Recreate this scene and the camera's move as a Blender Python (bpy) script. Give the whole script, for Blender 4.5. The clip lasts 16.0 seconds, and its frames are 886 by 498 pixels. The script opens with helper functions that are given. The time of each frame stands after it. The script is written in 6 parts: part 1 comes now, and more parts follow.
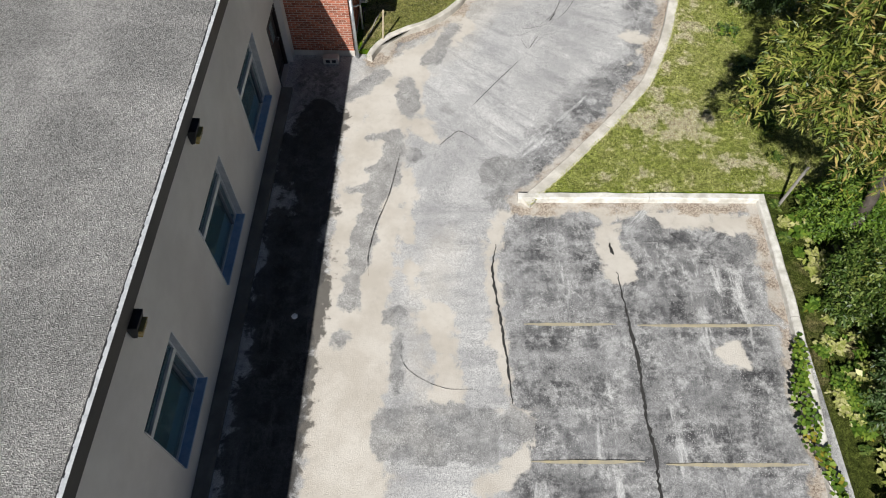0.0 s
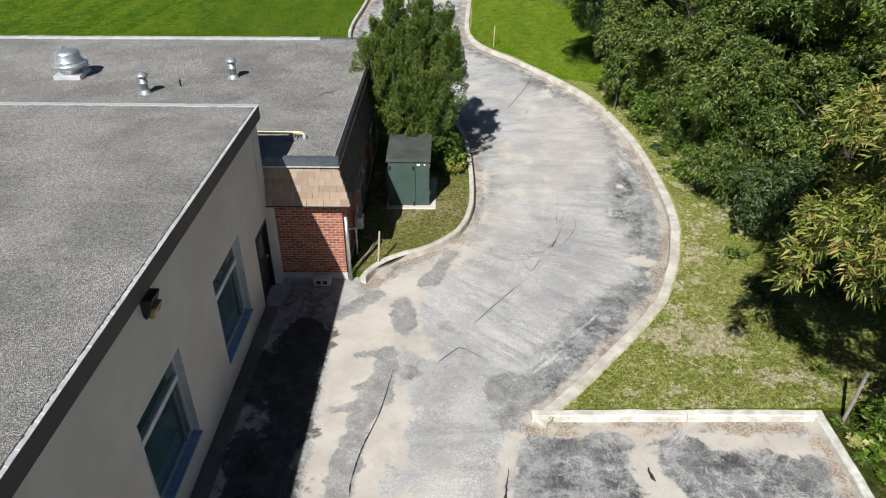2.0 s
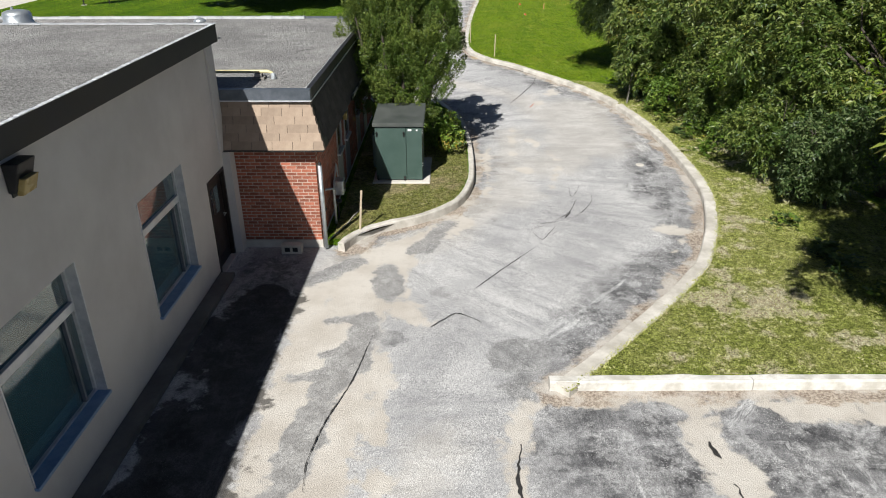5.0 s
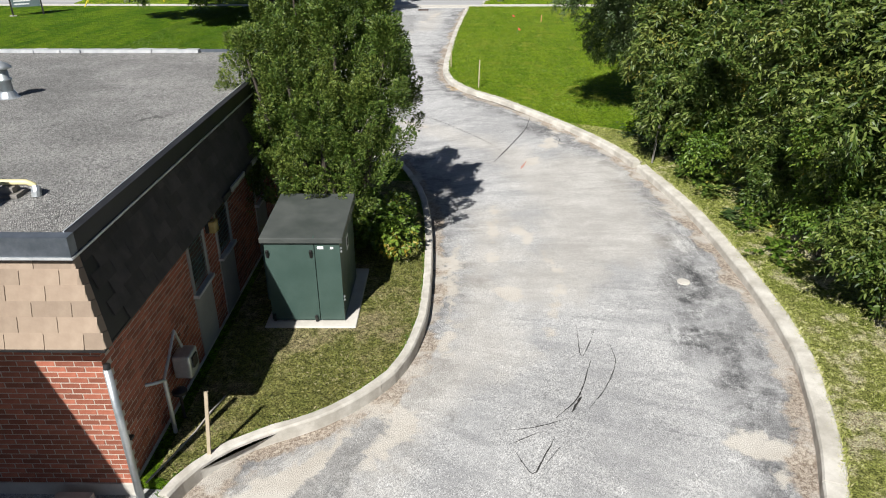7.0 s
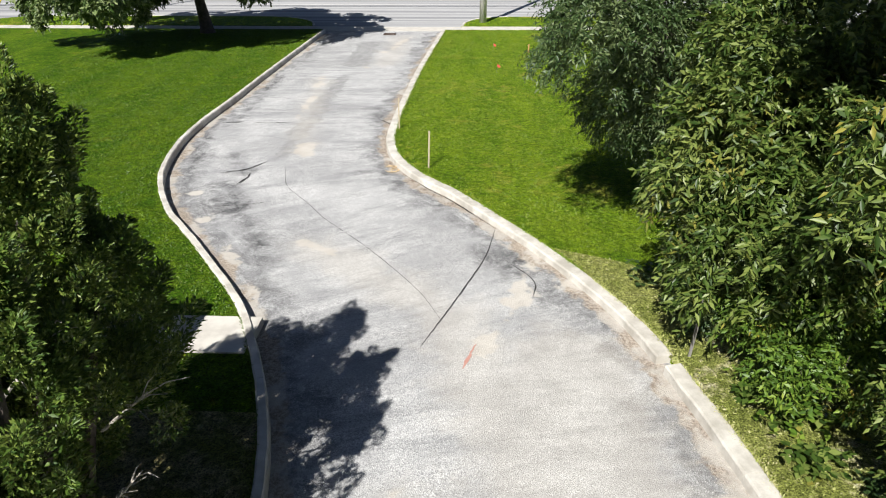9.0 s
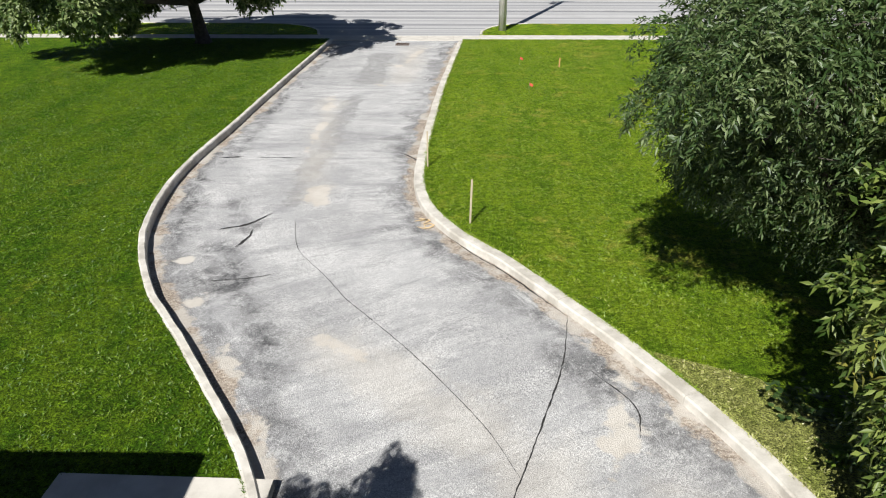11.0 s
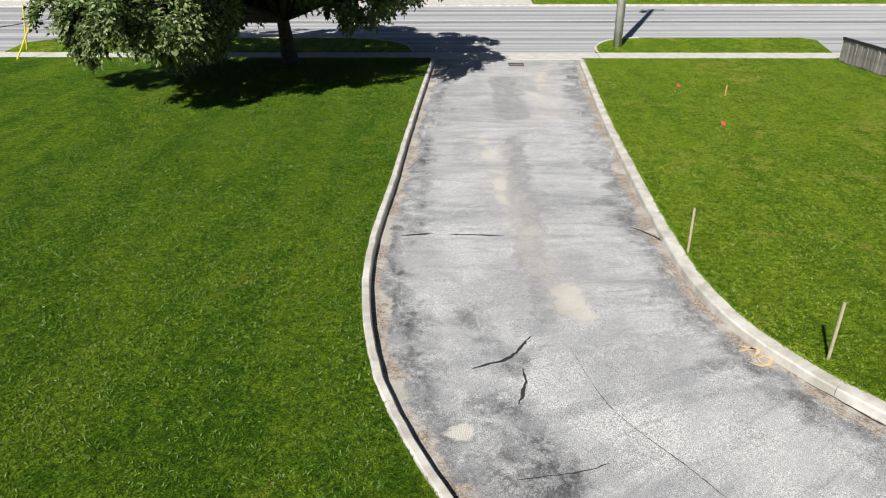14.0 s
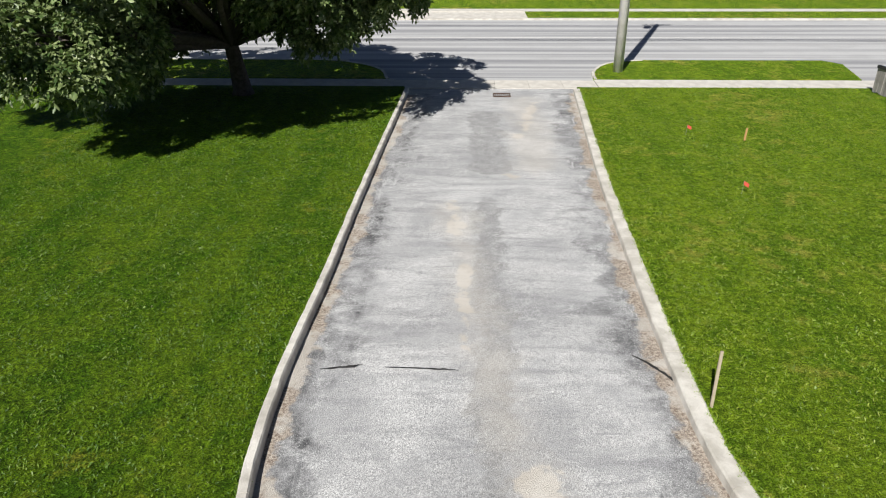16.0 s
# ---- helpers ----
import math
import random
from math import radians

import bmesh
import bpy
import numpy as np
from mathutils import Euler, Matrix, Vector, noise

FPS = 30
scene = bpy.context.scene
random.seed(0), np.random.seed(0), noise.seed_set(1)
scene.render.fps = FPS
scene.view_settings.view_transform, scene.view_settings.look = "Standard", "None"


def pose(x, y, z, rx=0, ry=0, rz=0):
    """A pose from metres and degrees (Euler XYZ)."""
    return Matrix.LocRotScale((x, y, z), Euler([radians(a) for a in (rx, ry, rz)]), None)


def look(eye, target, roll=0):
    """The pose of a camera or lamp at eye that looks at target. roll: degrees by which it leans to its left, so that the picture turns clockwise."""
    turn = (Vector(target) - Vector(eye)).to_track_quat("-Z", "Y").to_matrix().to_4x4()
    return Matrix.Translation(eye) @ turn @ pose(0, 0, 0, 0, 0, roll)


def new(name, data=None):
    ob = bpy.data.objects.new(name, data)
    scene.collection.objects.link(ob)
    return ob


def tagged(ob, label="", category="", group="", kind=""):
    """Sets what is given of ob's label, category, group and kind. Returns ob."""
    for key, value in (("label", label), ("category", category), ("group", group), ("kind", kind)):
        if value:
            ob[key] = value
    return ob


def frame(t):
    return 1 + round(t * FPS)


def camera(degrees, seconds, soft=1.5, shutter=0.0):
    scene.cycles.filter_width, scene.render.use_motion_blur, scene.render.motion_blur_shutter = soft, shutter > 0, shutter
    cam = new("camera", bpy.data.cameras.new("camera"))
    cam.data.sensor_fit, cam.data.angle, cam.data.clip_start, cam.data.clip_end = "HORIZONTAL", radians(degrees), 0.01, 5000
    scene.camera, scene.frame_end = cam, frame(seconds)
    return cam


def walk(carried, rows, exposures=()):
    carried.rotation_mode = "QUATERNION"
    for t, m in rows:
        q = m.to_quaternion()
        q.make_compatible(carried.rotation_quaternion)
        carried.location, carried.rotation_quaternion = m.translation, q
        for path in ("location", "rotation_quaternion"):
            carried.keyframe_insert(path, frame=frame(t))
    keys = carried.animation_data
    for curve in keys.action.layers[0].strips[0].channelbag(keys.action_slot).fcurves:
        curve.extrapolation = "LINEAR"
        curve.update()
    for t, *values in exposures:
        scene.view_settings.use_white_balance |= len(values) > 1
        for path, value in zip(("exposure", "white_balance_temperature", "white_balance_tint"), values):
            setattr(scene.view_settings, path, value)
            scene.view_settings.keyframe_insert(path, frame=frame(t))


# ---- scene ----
cam = camera(65.1, 16.0, soft=1.1)
METRES, EYE, TILT, LEAN, TURN = 41.0, 13.49, -57.0, 0.0, 0.0
ROWS = [
    (0.0, 0.0, 0.0, 0.0, -0.0, 0.0, 0.0),
    (0.5, -0.0015, 0.0144, -0.0089, 0.1, 0.02, 0.11),
    (1.0, -0.0013, 0.0304, -0.0189, 0.12, 2.15, 0.18),
    (1.5, -0.0019, 0.046, -0.0291, -0.22, 13.12, 0.31),
    (2.0, -0.0021, 0.0613, -0.0387, -0.29, 24.77, 0.33),
    (2.5, -0.0024, 0.0768, -0.0497, -0.44, 31.19, 0.25),
    (3.0, -0.0005, 0.0925, -0.0597, -0.31, 31.09, 0.27),
    (3.5, 0.0006, 0.1083, -0.0692, -0.18, 30.99, 0.31),
    (6.0, 0.0102, 0.1992, -0.0069, 0.05, 30.68, 0.45),
    (6.5, 0.0183, 0.2283, 0.0375, -0.04, 30.74, 0.4),
    (7.0, 0.0306, 0.2622, 0.0889, -0.08, 30.89, 0.44),
    (7.5, 0.0452, 0.2994, 0.1464, -0.09, 31.02, 0.44),
    (8.0, 0.0588, 0.333, 0.2013, -0.08, 31.22, 0.36),
    (8.5, 0.0696, 0.3598, 0.2429, -0.03, 31.16, 0.3),
    (9.0, 0.0769, 0.38, 0.2747, -0.09, 31.1, 0.32),
    (11.5, 0.0336, 0.4406, 0.3694, -0.18, 30.92, 0.47),
    (12.0, 0.0091, 0.4495, 0.385, -0.21, 30.85, 0.51),
    (12.5, -0.0204, 0.4601, 0.4025, -0.21, 30.84, 0.55),
    (13.0, -0.0473, 0.4713, 0.4213, -0.14, 30.85, 0.51),
    (13.5, -0.0691, 0.4839, 0.4421, -0.05, 30.85, 0.47),
    (14.0, -0.0845, 0.497, 0.464, 0.08, 30.84, 0.43),
    (14.5, -0.0916, 0.5106, 0.4877, 0.2, 30.84, 0.37),
    (15.0, -0.0885, 0.5249, 0.5125, 0.29, 30.84, 0.32),
    (15.5, -0.0755, 0.54, 0.5384, 0.35, 30.89, 0.27),
    (16.0, -0.0555, 0.5562, 0.5652, 0.17, 30.97, 0.21),
]
walk(cam, [(t, pose(0, 0, EYE, TILT, LEAN, TURN) @ pose(METRES * x, METRES * y, METRES * z, 90 + pitch, roll, yaw)) for t, x, y, z, yaw, pitch, roll in ROWS],
     [(0.0, 0.36), (2.5, 0.42), (3.5, 0.46), (6.0, 0.46), (7.0, 0.52), (8.5, 0.64), (9.2, 0.64), (11.5, 0.50), (13.0, 0.40), (16.0, 0.40)])
# ---------------------------------------------------------------- light
SUN_EL, SUN_AZ = 44.4, 201.8
world = bpy.data.worlds.new("sky")
scene.world = world
world.use_nodes = True
wn = world.node_tree
sky = wn.nodes.new("ShaderNodeTexSky")
sky.sky_type = 'NISHITA'
sky.sun_disc = False
sky.air_density, sky.dust_density = 0.4, 0.3
sky.sun_elevation, sky.sun_rotation = radians(SUN_EL), radians(SUN_AZ)
bg = wn.nodes["Background"]
bg.inputs["Strength"].default_value = 0.05
wn.links.new(sky.outputs[0], bg.inputs[0])
sun_data = bpy.data.lights.new("sun", 'SUN')
sun_data.energy, sun_data.angle, sun_data.color = 5.0, radians(0.5), (1.0, 0.98, 0.945)
sun = new("sun", sun_data)
sun.matrix_world = look((-0.40 * 60, -1.0 * 60, 1.055 * 60), (0, 0, 0))

# ---------------------------------------------------------------- materials


class Mat:
    """A small wrapper to write node materials in few lines."""

    def __init__(self, name):
        self.m = bpy.data.materials.new(name)
        self.m.use_nodes = True
        self.nt = self.m.node_tree
        self.b = self.nt.nodes["Principled BSDF"]
        self.co = self.node("ShaderNodeTexCoord").outputs["Object"]

    def node(self, kind, **kw):
        n = self.nt.nodes.new(kind)
        for k, v in kw.items():
            if k in n.inputs:
                self.put(n.inputs[k], v)
        return n

    def put(self, socket, v):
        if isinstance(v, bpy.types.NodeSocket):
            self.nt.links.new(v, socket)
        else:
            socket.default_value = v

    def noise(self, scale, detail=4, rough=0.6, co=None, distortion=0.0):
        n = self.node("ShaderNodeTexNoise")
        self.put(n.inputs["Vector"], co or self.co)
        n.inputs["Scale"].default_value, n.inputs["Detail"].default_value = scale, detail
        n.inputs["Roughness"].default_value, n.inputs["Distortion"].default_value = rough, distortion
        return n.outputs["Fac"]

    def stretch(self, x, y, z):
        n = self.node("ShaderNodeMapping")
        self.put(n.inputs["Vector"], self.co)
        n.inputs["Scale"].default_value = (x, y, z)
        return n.outputs[0]

    def ramp(self, fac, lo, hi, a=0.0, b=1.0):
        n = self.node("ShaderNodeMapRange")
        n.interpolation_type = 'SMOOTHSTEP'
        for k, v in zip((0, 1, 2, 3, 4), (fac, lo, hi, a, b)):
            self.put(n.inputs[k], v)
        return n.outputs[0]

    def math(self, op, a, b=0.0):
        n = self.node("ShaderNodeMath")
        n.operation = op
        self.put(n.inputs[0], a)
        self.put(n.inputs[1], b)
        return n.outputs[0]

    def mix(self, fac, a, b, blend='MIX'):
        n = self.node("ShaderNodeMix")
        n.data_type, n.blend_type = 'RGBA', blend
        self.put(n.inputs[0], fac)
        for s, v in ((n.inputs[6], a), (n.inputs[7], b)):
            self.put(s, (*v, 1) if isinstance(v, tuple) and len(v) == 3 else v)
        return n.outputs[2]

    def attr(self, name):
        n = self.node("ShaderNodeAttribute")
        n.attribute_name = name
        return n.outputs["Fac"]

    def rand(self, per_island=False):
        if per_island:
            return self.node("ShaderNodeNewGeometry").outputs["Random Per Island"]
        return self.node("ShaderNodeObjectInfo").outputs["Random"]

    def bump(self, height, strength=0.3, distance=0.02):
        n = self.node("ShaderNodeBump")
        self.put(n.inputs["Height"], height)
        n.inputs["Strength"].default_value, n.inputs["Distance"].default_value = strength, distance
        self.put(self.b.inputs["Normal"], n.outputs[0])

    def done(self, color, rough=0.8, metal=0.0, spec=0.5):
        self.put(self.b.inputs["Base Color"], (*color, 1) if isinstance(color, tuple) else color)
        self.put(self.b.inputs["Roughness"], rough)
        self.put(self.b.inputs["Metallic"], metal)
        self.put(self.b.inputs["Specular IOR Level"], spec)
        return self.m


def simple(name, c1, c2, scale=3.0, fine=60.0, rough=0.8, bump=0.2, metal=0.0, random=0.0, spec=0.4, island=False):
    """Two colours mixed by broad blotches, with fine grain and, for pieces, a shade of their own."""
    k = Mat(name)
    broad, grain = k.noise(scale, 5, 0.65), k.noise(fine, 3, 0.7)
    col = k.mix(k.ramp(broad, 0.3, 0.7), c1, c2)
    col = k.mix(0.35, col, k.mix(grain, (0.35, 0.35, 0.35), (0.65, 0.65, 0.65)), 'OVERLAY')
    if random:
        v = k.ramp(k.rand(island), 0, 1, 1 - random, 1 + random)
        col = k.mix(1.0, col, k.node("ShaderNodeCombineColor", Red=v, Green=v, Blue=v).outputs[0], 'MULTIPLY')
    k.bump(grain, bump, 0.01)
    return k.done(col, k.ramp(broad, 0.2, 0.8, rough - 0.1, min(1, rough + 0.1)), metal, spec)


def leaf_material(name, dark, mid, tip, yellow=0.0, yellow_col=(0.30, 0.22, 0.03)):
    """Leaves: a shade for every leaf, some turning, and light that passes through."""
    k = Mat(name)
    r = k.rand(True)
    broad = k.noise(0.9, 3)
    col = k.mix(k.ramp(r, 0.0, 0.6), dark, mid)
    col = k.mix(k.ramp(k.math('ADD', k.math('MULTIPLY', r, 0.5), broad), 0.65, 1.05), col, tip)
    if yellow:
        turn = k.math('ADD', k.math('MULTIPLY', k.math('FRACT', k.math('MULTIPLY', r, 17.3)), 0.5), k.noise(0.55, 2))
        col = k.mix(k.ramp(turn, 1.05 - yellow, 1.2 - yellow), col, yellow_col)
    k.done(col, 0.45, 0, 0.35)
    t = k.node("ShaderNodeBsdfTranslucent")
    k.put(t.inputs["Color"], k.mix(0.5, col, (0.35, 0.45, 0.05)))
    mixer = k.node("ShaderNodeMixShader")
    mixer.inputs[0].default_value = 0.10
    k.nt.links.new(k.b.outputs[0], mixer.inputs[1])
    k.nt.links.new(t.outputs[0], mixer.inputs[2])
    k.nt.links.new(mixer.outputs[0], k.nt.nodes["Material Output"].inputs[0])
    return k.m


def asphalt_material():
    """Old driveway: exposed pale aggregate, darker worn zones and edges, building shade painted dark, soft streaks
    across the lane, sandy cement wash, kerbside debris, by the distances in the mesh.
    """
    k = Mat("asphalt")
    warp = k.math('SUBTRACT', k.noise(0.9, 3, 0.5, distortion=0.6), 0.5)
    jag = k.math('SUBTRACT', k.noise(3.2, 8, 0.68, distortion=0.4), 0.5)
    edge = k.math('ADD', k.math('MULTIPLY', warp, 1.3), k.math('MULTIPLY', jag, 1.1))
    lane = k.node("ShaderNodeCombineXYZ", X=k.attr("across"), Y=k.attr("along")).outputs[0]

    def streaks(x, y, detail, rough, distortion=0.0):
        n = k.node("ShaderNodeMapping", Vector=lane)
        n.inputs["Scale"].default_value = (x, y, 1)
        return k.noise(1.0, detail, rough, n.outputs[0], distortion)

    stone = k.node("ShaderNodeTexVoronoi")
    k.put(stone.inputs["Vector"], k.co)
    stone.inputs["Scale"].default_value = 70
    chip = k.node("ShaderNodeTexVoronoi")
    k.put(chip.inputs["Vector"], k.co)
    chip.inputs["Scale"].default_value = 42
    agg = k.noise(85, 3, 0.85)
    cloud = k.noise(0.45, 6, 0.62)
    mottle = k.noise(2.6, 8, 0.78)
    fine = k.noise(11, 7, 0.8)
    cross = streaks(0.30, 1.55, 5, 0.62, 0.5)
    cross_fine = streaks(0.7, 4.2, 5, 0.7, 0.6)
    lanes = streaks(1.7, 0.25, 6, 0.72)
    # pale aggregate
    base = k.mix(k.ramp(cloud, 0.36, 0.64), (0.36, 0.358, 0.357), (0.495, 0.492, 0.487))
    base = k.mix(k.ramp(cross, 0.47, 0.66, 0, 0.55), base, (0.27, 0.27, 0.275))
    base = k.mix(k.ramp(cross_fine, 0.48, 0.66, 0, 0.5), base, (0.25, 0.25, 0.255))
    base = k.mix(k.ramp(mottle, 0.5, 0.72, 0, 0.45), base, (0.60, 0.598, 0.592))
    base = k.mix(k.ramp(fine, 0.52, 0.72, 0, 0.35), base, (0.32, 0.32, 0.32))
    # dark worn zones, and the painted shade along the building
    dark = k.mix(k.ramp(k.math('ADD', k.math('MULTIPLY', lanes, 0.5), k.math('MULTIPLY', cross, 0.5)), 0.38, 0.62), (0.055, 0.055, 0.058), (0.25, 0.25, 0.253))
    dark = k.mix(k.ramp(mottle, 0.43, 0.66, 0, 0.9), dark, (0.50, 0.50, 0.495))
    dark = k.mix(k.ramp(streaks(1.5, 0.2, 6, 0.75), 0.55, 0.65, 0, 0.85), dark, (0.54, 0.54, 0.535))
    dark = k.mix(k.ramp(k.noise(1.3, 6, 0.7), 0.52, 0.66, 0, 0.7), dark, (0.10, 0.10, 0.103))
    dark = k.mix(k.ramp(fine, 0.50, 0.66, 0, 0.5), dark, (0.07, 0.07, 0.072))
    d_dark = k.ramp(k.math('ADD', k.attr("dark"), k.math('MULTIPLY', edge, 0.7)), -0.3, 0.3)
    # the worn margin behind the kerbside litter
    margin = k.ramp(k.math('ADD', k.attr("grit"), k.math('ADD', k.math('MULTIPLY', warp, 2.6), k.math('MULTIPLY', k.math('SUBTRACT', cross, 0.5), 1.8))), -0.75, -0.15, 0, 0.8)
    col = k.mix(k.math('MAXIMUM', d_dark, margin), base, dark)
    # old fills, and long worn strips that show faintly
    d_fill = k.ramp(k.math('ADD', k.attr("fill"), k.math('MULTIPLY', edge, 0.5)), -0.05, 0.07)
    old = k.mix(k.ramp(mottle, 0.35, 0.7), (0.19, 0.19, 0.19), (0.37, 0.368, 0.362))
    d_worn = k.ramp(k.math('ADD', k.attr("worn"), k.math('MULTIPLY', edge, 0.7)), -0.06, 0.10, 0, 0.8)
    # broad sandy tint
    tint = k.ramp(k.math('ADD', k.attr("tint"), k.math('MULTIPLY', edge, 1.2)), -0.5, 0.5, 0, 0.7)
    tint = k.math('MULTIPLY', tint, k.ramp(d_fill, 0, 1, 1.0, 0.15))
    # cement and sand wash
    d_tan = k.ramp(k.math('ADD', k.attr("wash"), k.math('MULTIPLY', edge, 0.7)), -0.04, 0.09)
    d_tan = k.math('MULTIPLY', d_tan, k.ramp(d_fill, 0, 1, 0.95, 0.08))
    sand = k.mix(k.ramp(k.noise(0.9, 6), 0.35, 0.65), (0.46, 0.42, 0.365), (0.56, 0.525, 0.47))
    sand = k.mix(k.ramp(k.noise(5, 7, 0.75), 0.5, 0.75, 0, 0.5), sand, (0.37, 0.34, 0.30))
    col = k.mix(d_worn, col, k.mix(0.25, old, (0.36, 0.355, 0.35)))
    col = k.mix(d_fill, col, old)
    # loose white chips and dark pores, in patches
    speck = k.mix(k.ramp(stone.outputs["Color"], 0.15, 0.9), (0.24, 0.24, 0.24), (0.72, 0.715, 0.70))
    speck = k.mix(k.ramp(agg, 0.52, 0.72), speck, (0.86, 0.86, 0.86))
    zone = k.ramp(k.noise(0.9, 6, 0.72), 0.36, 0.6, 0.35, 0.85)
    col = k.mix(zone, col, speck, 'OVERLAY')
    white = k.math('MULTIPLY', k.ramp(chip.outputs["Distance"], 0.22, 0.34, 1, 0), k.ramp(chip.outputs["Color"], 0.52, 0.60))
    white = k.math('MULTIPLY', white, k.ramp(k.noise(0.75, 7, 0.75), 0.44, 0.62, 0.14, 0.9))
    col = k.mix(white, col, (0.74, 0.735, 0.72))
    col = k.mix(tint, col, k.mix(0.4, sand, col))
    col = k.mix(d_tan, col, sand)
    # the building's shade, painted as ragged dark blotches on the asphalt
    d_wall_shade = k.ramp(k.math('ADD', k.attr("wall_shade"), k.math('MULTIPLY', edge, 1.0)), -0.02, 0.14)
    col = k.mix(k.math('MULTIPLY', d_wall_shade, 0.8), col, k.mix(jag, (0.03, 0.028, 0.026), (0.06, 0.055, 0.05)))
    # leaf litter and grit along the kerbs
    d_grit = k.ramp(k.math('ADD', k.attr("grit"), k.math('MULTIPLY', edge, 0.6)), -0.06, 0.08)
    litter = k.mix(k.ramp(k.noise(20, 6, 0.85), 0.40, 0.60), (0.15, 0.10, 0.065), (0.50, 0.43, 0.345))
    litter = k.mix(k.ramp(k.noise(1.1, 4), 0.45, 0.58, 0, 0.8), litter, sand)
    col = k.mix(k.math('MULTIPLY', d_grit, 0.8), col, litter)
    k.bump(k.math('ADD', stone.outputs["Distance"], k.math('MULTIPLY', agg, 0.8)), 0.5, 0.015)
    return k.done(col, 0.92, 0, 0.2)


def lawn_material(name, a, b, dry, dry_from, soft=0.2):
    k = Mat(name)
    n1, n2, n3, n4 = k.noise(0.25, 5, 0.6), k.noise(2.0, 7, 0.75), k.noise(36, 5, 0.85), k.noise(8, 5, 0.75)
    rows = k.noise(1.0, 4, 0.6, k.stretch(0.9, 0.16, 1))
    col = k.mix(k.ramp(k.math('ADD', n2, k.math('MULTIPLY', rows, 0.7)), 0.68, 1.02), a, b)
    col = k.mix(k.ramp(k.math('ADD', n1, k.math('MULTIPLY', n2, 0.9)), dry_from, dry_from + soft), col, dry)
    col = k.mix(0.75, col, k.mix(k.ramp(n4, 0.3, 0.7), (0.22, 0.22, 0.22), (0.78, 0.78, 0.72)), 'OVERLAY')
    col = k.mix(1.0, col, k.mix(k.ramp(n3, 0.34, 0.66), (0.06, 0.06, 0.06), (0.93, 0.93, 0.82)), 'OVERLAY')
    k.bump(k.math('ADD', n3, n4), 1.0, 0.07)
    return k.done(col, 0.9, 0, 0.1)


M_ASPHALT = asphalt_material()
M_LAWN = lawn_material("lawn", (0.051, 0.120, 0.004), (0.124, 0.202, 0.010), (0.19, 0.21, 0.024), 1.10)
M_LAWN_BRIGHT = lawn_material("lawn_bright", (0.100, 0.187, 0.008), (0.19, 0.283, 0.016), (0.30, 0.305, 0.055), 1.0)
M_ROUGH = lawn_material("rough_grass", (0.245, 0.285, 0.068), (0.355, 0.365, 0.13), (0.57, 0.515, 0.39), 1.0, 0.12)
M_ISLAND = lawn_material("thin_grass", (0.17, 0.185, 0.055), (0.25, 0.245, 0.09), (0.34, 0.29, 0.18), 0.93, 0.2)
M_BLADE_THIN = leaf_material("thin_blade", (0.15, 0.175, 0.04), (0.23, 0.235, 0.075), (0.33, 0.29, 0.15))
M_VERGE = lawn_material("verge_weeds", (0.060, 0.080, 0.016), (0.115, 0.135, 0.032), (0.20, 0.165, 0.095), 0.95, 0.3)
M_BLADE = leaf_material("grass_blade", (0.038, 0.10, 0.004), (0.086, 0.168, 0.009), (0.145, 0.215, 0.016))
M_BLADE_BRIGHT = leaf_material("bright_grass_blade", (0.09, 0.165, 0.007), (0.16, 0.25, 0.014), (0.23, 0.29, 0.028))
M_BLADE_DRY = leaf_material("dry_blade", (0.24, 0.275, 0.058), (0.35, 0.36, 0.115), (0.48, 0.45, 0.23))
M_SOIL = simple("soil", (0.07, 0.06, 0.035), (0.15, 0.14, 0.085), 1.5, 30, 0.95, 0.6)
M_CONCRETE = simple("concrete", (0.46, 0.43, 0.38), (0.60, 0.57, 0.51), 2.0, 70, 0.9, 0.25)
M_KERB = simple("kerb_concrete", (0.40, 0.372, 0.32), (0.62, 0.59, 0.53), 2.2, 45, 0.9, 0.5)
M_KERB_PAINT = simple("painted_kerb", (0.42, 0.40, 0.35), (0.66, 0.645, 0.60), 4.0, 50, 0.88, 0.4)
M_FOOTING = simple("dark_footing", (0.10, 0.095, 0.085), (0.17, 0.16, 0.145), 1.5, 60, 0.92, 0.3)
def road_material():
    k = Mat("road_asphalt")
    tracks, grain, blot = k.noise(1.0, 4, 0.6, k.stretch(0.012, 0.9, 1)), k.noise(70, 3, 0.8), k.noise(0.5, 5)
    col = k.mix(k.ramp(tracks, 0.38, 0.6), (0.25, 0.25, 0.256), (0.45, 0.447, 0.44))
    col = k.mix(k.ramp(blot, 0.45, 0.7, 0, 0.4), col, (0.32, 0.315, 0.31))
    col = k.mix(0.5, col, k.mix(grain, (0.3, 0.3, 0.3), (0.7, 0.7, 0.7)), 'OVERLAY')
    k.bump(grain, 0.3, 0.01)
    return k.done(col, 0.9, 0, 0.25)


